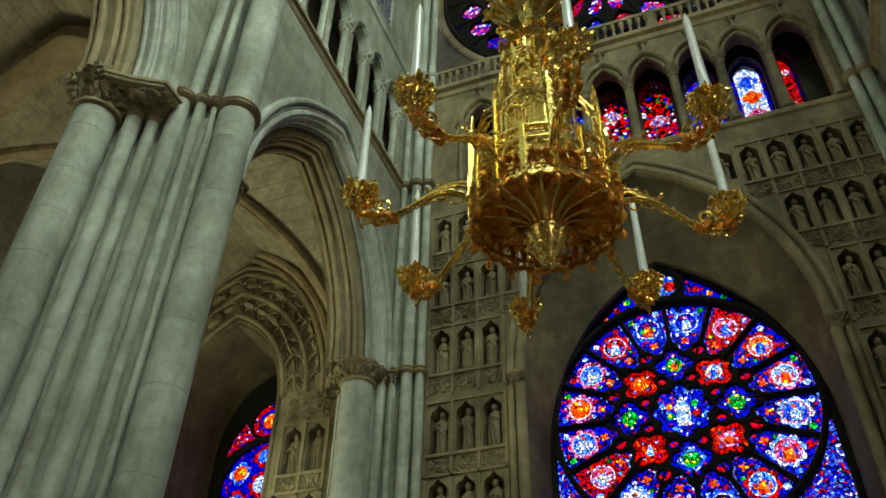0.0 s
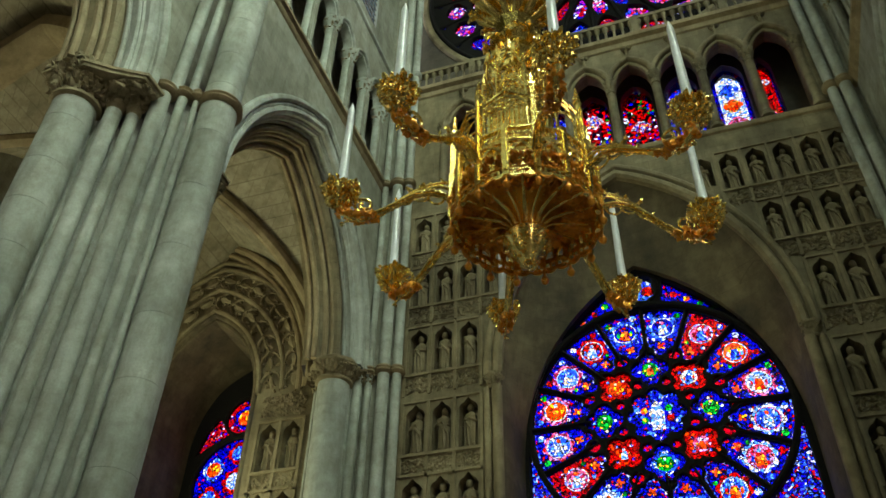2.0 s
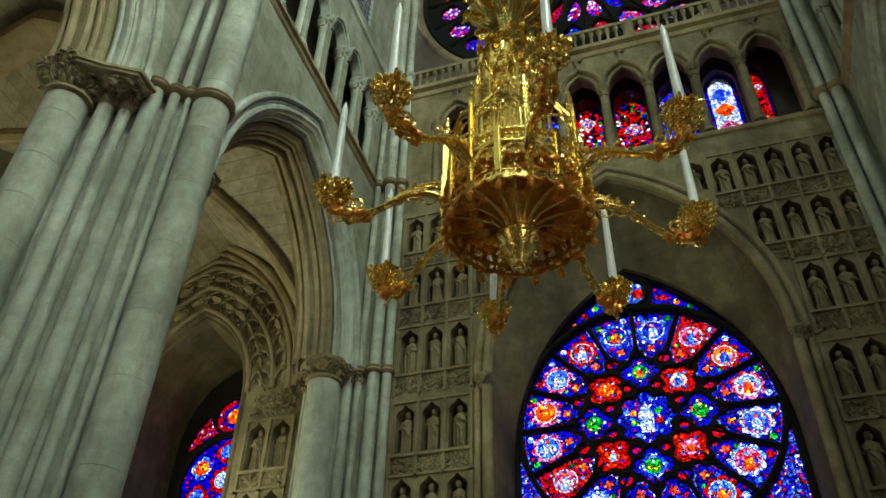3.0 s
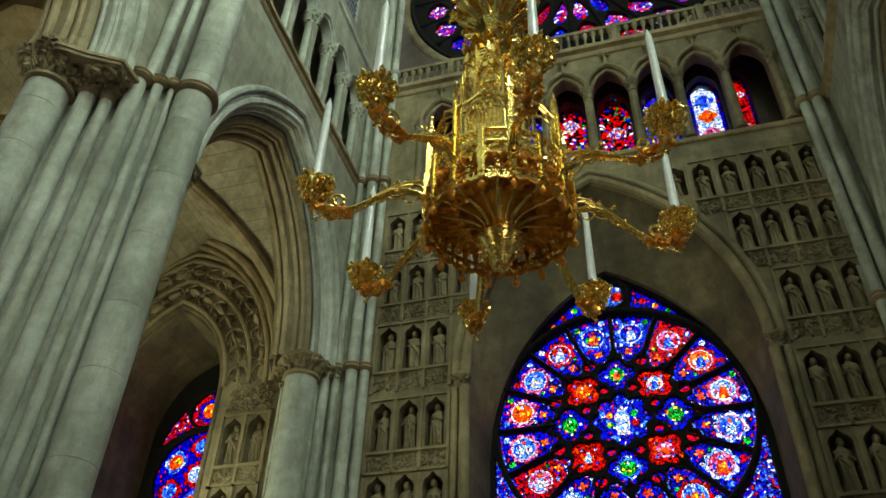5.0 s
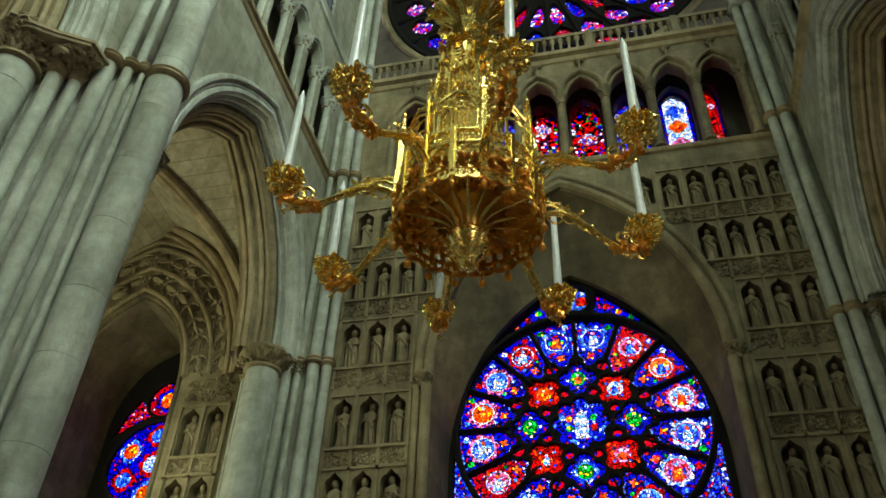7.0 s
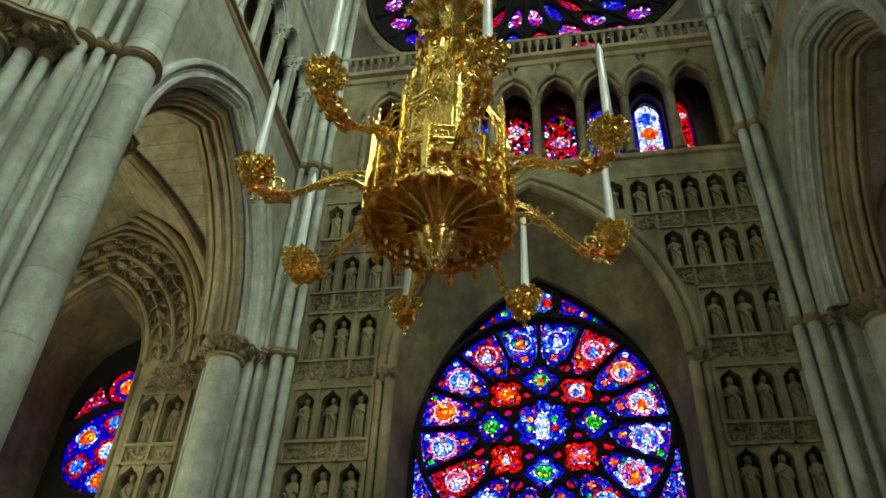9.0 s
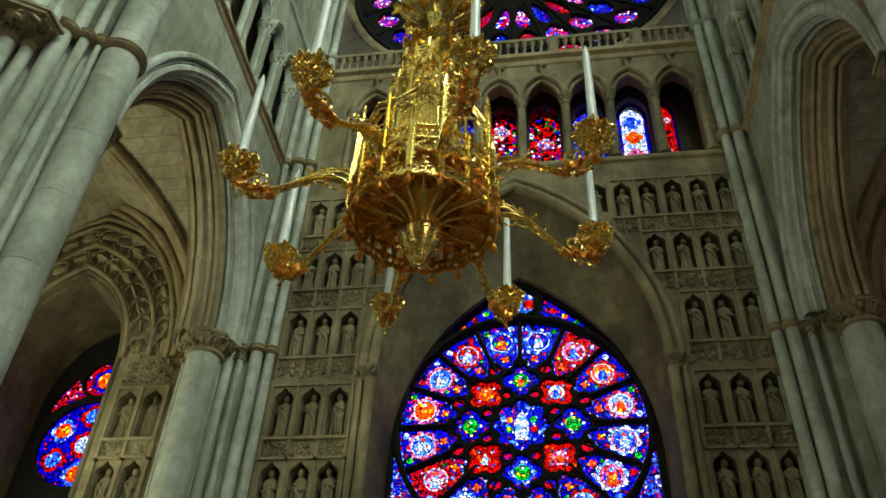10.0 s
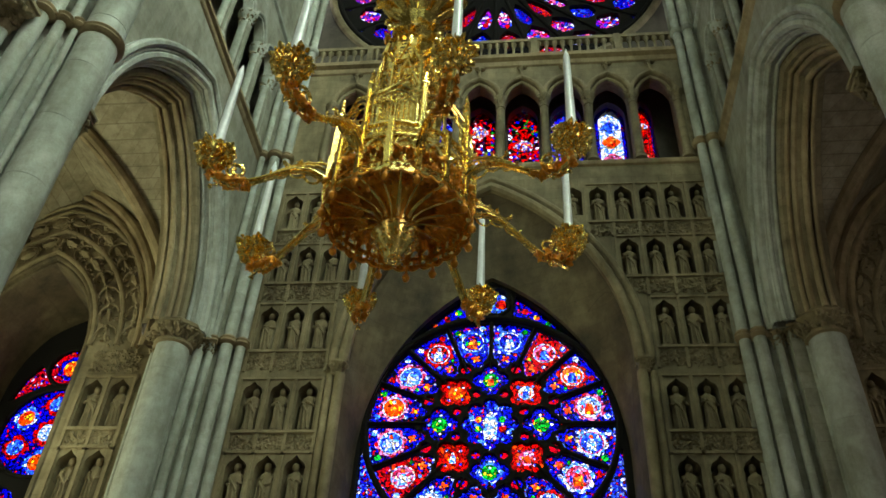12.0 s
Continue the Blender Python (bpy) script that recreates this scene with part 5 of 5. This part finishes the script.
        m.sweep([onside(k, 0.5 * math.cos(t), 6.335 + 0.066 * math.sin(t), rr(6.3) + 0.008) for t in np.linspace(0, 6.283, 15)[:-1]], 0.014, 5, True)
        for sg in (-1, 1):
            m.sweep([onside(k, sg * 0.46 + u, 6.2 + w, rr(6.2) + 0.008) for u, w in pointed(0.34, 0.085, 5)], 0.014, 5)
        part("tracery_moulding", m, GOLD, plate)
        m = Mb().sweep([onside(k, t, 6.058 - 0.03 * abs(math.sin(math.pi * t)), rr(6.05)) for t in np.linspace(-1, 1, 13)], 0.01, 5)
        m.sweep([onside(k, -1, 6.14, rr(6.14) + 0.006), onside(k, 1, 6.14, rr(6.14) + 0.006)], 0.01, 5)
        for i in range(18):
            m.blob(onside(k, rng.uniform(-0.95, 0.95), rng.uniform(6.08, 6.2), rr(6.1) + 0.008), rng.uniform(0.008, 0.016), None, 1.6, rng)
        part("foot_moulding", m, GOLD_SHADE, plate, "leafy gilt foot, shade toned into its colour")
        band = Mb().slab([(-1.02, 6.445), (1.02, 6.445), (1.02, 6.463), (-1.02, 6.463)], [], -0.012, 0.026, place)
        part("rail", band, GOLD, body, smooth=False)
        band = Mb().slab([(-1.02, 6.588), (1.02, 6.588), (1.02, 6.61), (-1.02, 6.61)], [], -0.012, 0.03, place)
        part("rail", band, GOLD, body, smooth=False)
        for t in (-1.0,):
            q = onside(k, t, 6.03, rr(6.05))
            part("drop", Mb().lathe([(0.005, -0.115), (0.024, -0.1), (0.034, -0.07), (0.022, -0.038), (0.01, -0.02), (0.014, 0.03)], 10, q), GOLD_SHADE, plate)
        m = Mb()
        # scrolls of the rail
        for i in range(5):
            s = -0.8 + 0.4 * i
            m.sweep([onside(k, s + 0.17 * math.cos(t) * (1 - t / 9), 6.527 + 0.035 * math.sin(t) * (1 - t / 9), rr(6.5) + 0.005) for t in np.linspace(0, 7, 9)], 0.0075, 4)
        part("rail_scroll", m, GOLD, body)
        # posts with pinnacles
        a = A0 + 2 * math.pi * k / N
        mt = Matrix.Translation(pol(R - 0.01, a, 0)) @ Matrix.Rotation(a, 4, "Z")
        p = Mb().box(-0.035, 0.03, -0.026, 0.026, 6.05, 6.62, mt).box(-0.015, 0.042, -0.014, 0.014, 6.1, 6.58, mt)
        pt = part("post", p, GOLD, body)
        if k % 2:
            continue
        tall = 7.08
        mt2 = Matrix.Translation(pol(0.585, a, 0)) @ Matrix.Rotation(a, 4, "Z")
        up = Mb().box(-0.024, 0.024, -0.02, 0.02, 6.6, tall, mt2).box(-0.01, 0.034, -0.009, 0.009, 6.62, tall - 0.05, mt2)
        up = part("upper_post", up, GOLD, body)
        x, y, _ = pol(0.585, a, 0)
        pin = Mb().lathe([(0.034, tall), (0.038, tall + 0.02), (0.024, tall + 0.04), (0.003, tall + 0.2)], 4, (x, y, 0), a + 0.785)
        for i in range(5):
            for t in range(4):
                b = a + t * 1.571 + 0.785
                pin.blob((x + (0.03 - 0.005 * i) * math.cos(b), y + (0.03 - 0.005 * i) * math.sin(b), tall + 0.045 + 0.034 * i), 0.009, None, 1.2, rng)
        pin.blob((x, y, tall + 0.21), 0.014, (0, 0, 1), 1.3, rng)
        part("pinnacle", pin, GOLD, up)
        # flying strut to the lantern
        st = Mb().sweep([pol(0.575, a, tall - 0.16), pol(0.48, a, tall - 0.02), pol(0.35, a, tall + 0.1), pol(0.29, a, tall + 0.16)], 0.011, 6)
        for i in range(4):
            st.blob(pol(0.47 - 0.06 * i, a, tall + 0.0 + 0.055 * i), 0.014, (0, 0, 1), 1.3, rng)
        part("strut", st, GOLD, body)
        # open two-light window between the posts
        m = Mb()
        qa, qb = Vector(pol(0.58, a, 0)), Vector(pol(0.58, a + 4 * math.pi / N, 0))
        hp = lambda s, z: qa + (qb - qa) * (s + 1) / 2 + Vector((0, 0, z))
        m.sweep([hp(s, 6.62 + v) for s, v in [(-0.8, 0), (-0.8, 0.22)] + [(u, 0.22 + w) for u, w in pointed(0.8, 0.2, 6)] + [(0.8, 0.22), (0.8, 0)]], 0.012, 5)
        m.sweep([hp(0, 6.62), hp(0, 6.86)], 0.011, 5)
        for sg in (-1, 1):
            m.sweep([hp(sg * 0.4 + u, 6.82 + w) for u, w in pointed(0.38, 0.09, 5)], 0.009, 5)
        m.sweep([hp(0.2 * math.cos(t), 6.955 + 0.04 * math.sin(t)) for t in np.linspace(0, 6.283, 11)[:-1]], 0.009, 5, True)
        m.sweep([hp(-0.97, 6.96), hp(0, 7.12), hp(0.97, 6.96)], 0.013, 5)
        for i in range(9):
            s = -0.86 + 0.215 * i
            m.blob(hp(s, 6.99 + 0.15 * (1 - abs(s))), 0.016, (0, 0, 1), 1.2, rng)
        part("window_tracery", m, GOLD, body)
    # inner lantern
    lan = part("lantern", Mb().lathe([(0.31, 6.6), (0.31, 6.68), (0.275, 6.72), (0.27, 7.44), (0.29, 7.5), (0.3, 7.56), (0.27, 7.6), (0.24, 7.66)], 8, turn=A0), GOLD, th)
    for k in range(8):
        a = A0 + 2 * math.pi * k / 8
        m = Mb().lathe([(0.022, 6.68), (0.022, 7.5), (0.03, 7.55), (0.016, 7.6), (0.003, 7.74)], 6, pol(0.278, a, 0))
        part("buttress", m, GOLD, lan)
        m = Mb()
        b0, b1 = Vector(pol(0.278, a, 0)), Vector(pol(0.278, a + math.pi / 4, 0))
        pp = lambda s, z: b0 + (b1 - b0) * (s + 1) / 2 + Vector((0, 0, z))
        for s in (-0.4, 0, 0.4):
            m.sweep([pp(s, 6.72), pp(s, 7.25)], 0.009, 5)
        for sg in (-1, 1):
            m.sweep([pp(sg * 0.35 + u, 7.22 + w) for u, w in pointed(0.33, 0.09, 4)], 0.010, 5)
        m.sweep([pp(0.28 * math.cos(t), 7.36 + 0.035 * math.sin(t)) for t in np.linspace(0, 6.283, 9)[:-1]], 0.009, 5, True)
        m.sweep([pp(u, 7.3 + w) for u, w in pointed(0.75, 0.14, 4)], 0.012, 5)
        part("tracery", m, GOLD, lan)
    m = Mb()
    for k in range(150):
        a = rng.uniform(0, 6.28)
        m.blob(pol(rng.uniform(0.24, 0.31), a, rng.uniform(7.55, 7.75)), rng.uniform(0.014, 0.026), None, 1.4, rng)
    part("leaf_crown", m, GOLD, lan)
    # ring of gablets and corner pinnacles round the lantern head
    for k in range(8):
        a = A0 + 2 * math.pi * k / 8
        b0, b1 = Vector(pol(0.325, a, 0)), Vector(pol(0.325, a + math.pi / 4, 0))
        gp_ = lambda s, z: b0 + (b1 - b0) * (s + 1) / 2 + Vector((0, 0, z))
        m = Mb().sweep([gp_(-0.9, 7.42), gp_(-0.45, 7.58), gp_(0, 7.76), gp_(0.45, 7.58), gp_(0.9, 7.42)], 0.012, 5)
        m.sweep([gp_(u, 7.36 + w) for u, w in pointed(0.7, 0.2, 5)], 0.01, 5)
        m.sweep([gp_(0.25 * math.cos(t), 7.5 + 0.03 * math.sin(t)) for t in np.linspace(0, 6.283, 9)[:-1]], 0.008, 5, True)
        for i in range(7):
            s = -0.75 + 0.25 * i
            m.blob(gp_(s, 7.47 + 0.33 * (1 - abs(s))), 0.017, (0, 0, 1), 1.3, rng)
        m.blob(gp_(0, 7.83), 0.024, (0, 0, 1), 1.5, rng)
        part("gablet", m, GOLD, lan)
        x, y, _ = pol(0.332, a, 0)
        m = Mb().lathe([(0.006, 7.2), (0.02, 7.26), (0.016, 7.3), (0.016, 7.62), (0.026, 7.66), (0.016, 7.69), (0.003, 7.9)], 6, (x, y, 0))
        for i in range(4):
            for t in range(4):
                b = a + t * 1.571
                m.blob((x + (0.02 - 0.004 * i) * math.cos(b), y + (0.02 - 0.004 * i) * math.sin(b), 7.7 + 0.04 * i), 0.009, None, 1.2, rng)
        part("pinnacle", m, GOLD, lan)
    # upper stage: gables, plates with engraved lines
    up = part("upper_stage", Mb().lathe([(0.22, 7.62), (0.22, 7.8), (0.19, 7.86), (0.19, 8.3), (0.26, 8.36), (0.2, 8.42), (0.15, 8.6), (0.21, 8.72), (0.15, 8.82), (0.18, 8.92)], 8, turn=A0), GOLD, th)
    for k in range(8):
        a = A0 + 2 * math.pi * (k + 0.5) / 8
        m = Mb().sweep([pol(0.3, a - 0.4, 7.74), pol(0.33, a, 7.98), pol(0.3, a + 0.4, 7.74)], 0.02, 5)
        m.sweep([pol(0.33, a, 7.95), pol(0.31, a, 8.1)], 0.024, 5)
        for i in range(8):
            m.blob(pol(0.3, a + rng.uniform(-0.4, 0.4), 7.82 + rng.uniform(-0.08, 0.16)), rng.uniform(0.012, 0.022), None, 1.5, rng)
        part("gable", m, GOLD, up)
        for i in range(6):
            m = Mb().blob(pol(0.24 + 0.08 * rng.random(), a - 0.32 + 0.13 * i, 8.32 + rng.uniform(-0.08, 0.16)), rng.uniform(0.03, 0.045), None, 1.6, rng)
            part("crocket", m, GOLD, up)
    for a in (radians(-102), radians(-12), radians(168), radians(78)):
        mt = Matrix.Rotation(a, 4, "Z")
        pl = part("plaque", Mb().box(0.2, 0.24, -0.1, 0.1, 7.86, 8.24, mt), GOLD, up, "brass plaque with engraved lines")
        m = Mb()
        for i in range(5):
            w = 0.06 - 0.012 * (i % 2)
            m.box(0.24, 0.243, -w, w, 8.14 - i * 0.05, 8.15 - i * 0.05, mt)
        part("engraved_lines", m, IRON, pl)
    # flaring crown of leaves, then shaft and chain
    cr = part("crown", Mb().lathe([(0.15, 8.88), (0.2, 8.95), (0.34, 9.02), (0.4, 9.1), (0.36, 9.12), (0.1, 9.1), (0.09, 9.9)], 16), GOLD, th)
    for k in range(10):
        a = A0 + 2 * math.pi * k / 10
        m = Mb().sweep([pol(0.14, a, 8.78), pol(0.24, a, 8.86), pol(0.36, a, 8.98), pol(0.44, a, 9.14), pol(0.47, a, 9.1)], [0.03, 0.04, 0.055, 0.04, 0.02], 6, flat=0.4)
        for i in range(10):
            m.blob(pol(rng.uniform(0.3, 0.48), a + rng.uniform(-0.15, 0.15), rng.uniform(8.9, 9.16)), rng.uniform(0.02, 0.04), None, 1.5, rng)
        part("crown_leaf", m, GOLD, cr)
    part("suspension_rod", Mb().lathe([(0.02, 9.8), (0.02, 37.6)], 8), IRON, th)
    # arms
    arm = Mb()
    z0 = 6.25
    path = [(0.58, z0 + 0.02), (0.66, z0 + 0.07), (0.76, z0 + 0.1), (0.88, z0 + 0.07), (1.0, z0 - 0.02), (1.12, z0 - 0.12), (1.25, z0 - 0.2), (1.38, z0 - 0.21), (1.47, z0 - 0.15), (1.5, z0 - 0.06)]
    arm.sweep([(x, 0, z) for x, z in path], [0.022, 0.02, 0.018, 0.018, 0.018, 0.019, 0.022, 0.028, 0.034, 0.04], 8)
    arm.sweep([(x, 0.028, z + 0.012) for x, z in path[:7]], 0.011, 6)
    arm.sweep([(x, -0.028, z + 0.012) for x, z in path[:7]], 0.011, 6)
    arm_mesh = arm.mesh("arm", GOLD)
    sc = Mb()
    for i in range(3):
        x0, z1 = 0.66 + 0.13 * i, z0 + 0.06 + 0.02 * (1 - abs(i - 1)) - 0.03 * max(0, i - 1)
        sc.sweep([(x0 + 0.065 * (1 - math.cos(t)), 0, z1 - 0.07 * math.sin(t)) for t in np.linspace(0, 3.14, 8)], 0.0095, 5)
        sc.blob((x0 + 0.13, 0, z1 - 0.02), 0.016, (0, 0, -1), 1.4, rng)
    sc.sweep([(0.58, 0, z0 + 0.24), (0.66, 0, z0 + 0.235), (0.78, 0, z0 + 0.2), (0.9, 0, z0 + 0.12), (1.0, 0, z0 + 0.03), (1.08, 0, z0 - 0.07)], [0.015, 0.015, 0.014, 0.013, 0.012, 0.01], 6)
    for i in range(4):
        sc.blob((0.68 + 0.09 * i, 0, z0 + 0.26 - 0.045 * i), 0.022, (0.6, 0, 1), 1.4, rng)
    sc.sweep([(0.6, 0, z0 + 0.16), (0.7, 0, z0 + 0.19), (0.82, 0, z0 + 0.15), (0.9, 0, z0 + 0.09)], 0.014, 6)
    sc.sweep([(1.3 + 0.075 * math.cos(t) * (1 - t / 11), 0, z0 - 0.07 + 0.075 * math.sin(t) * (1 - t / 11)) for t in np.linspace(-1.2, 7.5, 20)], 0.014, 6)
    for (x, z), dz in zip(path[2:8], (0.09, 0.08, -0.07, -0.07, -0.05, -0.06)):
        sc.sweep([(x, 0, z), (x + 0.03, 0, z + dz * 0.7), (x + 0.075, 0, z + dz)], [0.013, 0.011, 0.006], 5)
        for i in range(3):
            sc.blob((x + 0.08, rng.uniform(-0.02, 0.02), z + dz), 0.018, None, 1.3, rng)
    sc_mesh = sc.mesh("scroll", GOLD)
    lf = Mb()
    for i in range(70):
        t = rng.random()
        x = 1.2 + 0.3 * t
        lf.blob((x + rng.uniform(-0.02, 0.02), rng.uniform(-0.05, 0.05), z0 - 0.19 + 0.13 * max(0, t - 0.6) + rng.uniform(-0.04, 0.03)), rng.uniform(0.015, 0.03), None, 1.6, rng)
    lf_mesh = lf.mesh("arm_leaves", GOLD_SHADE)
    cup = Mb().lathe([(0.035, -0.1), (0.05, -0.06), (0.085, -0.02), (0.115, 0.05), (0.12, 0.1), (0.1, 0.1), (0.06, 0.06)], 14, (1.5, 0, z0))
    cup_mesh = cup.mesh("cup", GOLD)
    cl = Mb()
    for i in range(230):
        a, t = rng.uniform(0, 6.28), rng.random()
        r = 0.05 + 0.095 * t ** 0.7
        cl.blob((1.5 + r * math.cos(a), r * math.sin(a), z0 - 0.09 + 0.2 * t), rng.uniform(0.014, 0.03), (math.cos(a), math.sin(a), rng.uniform(-0.6, 0.9)), 1.4, rng)
    cl_mesh = cl.mesh("cup_leaves", GOLD)
    cd_mesh = Mb().lathe([(0.045, 0.06), (0.045, 0.1), (0.041, 0.11), (0.029, 1.06), (0.015, 1.12), (0.003, 1.17)], 12, (1.5, 0, z0)).mesh("candle", WAX)
    for k in range(8):
        a = radians(90 - (-157.5 + 45 * k))
        ob = part("arm", arm_mesh, None, th)
        ob.rotation_euler = (0, 0, a)
        for nm, me in (("scroll", sc_mesh), ("arm_leaves", lf_mesh), ("cup", cup_mesh), ("cup_leaves", cl_mesh), ("candle", cd_mesh)):
            part(nm, me, None, ob, "white candle" if nm == "candle" else "")
    return th


chandelier()


# small dark spotlight standing on the pier's capital
sp = thing("spotlight", "small black spotlight standing on the pier capital", "spotlight", (-9.3, 6.45, 13.23))
part("base", Mb().lathe([(0.06, 0.0), (0.06, 0.03), (0.02, 0.04), (0.02, 0.1)], 10), IRON, sp)
part("housing", Mb().lathe([(0.05, 0.08), (0.075, 0.12), (0.08, 0.26), (0.06, 0.28)], 12), IRON, sp)
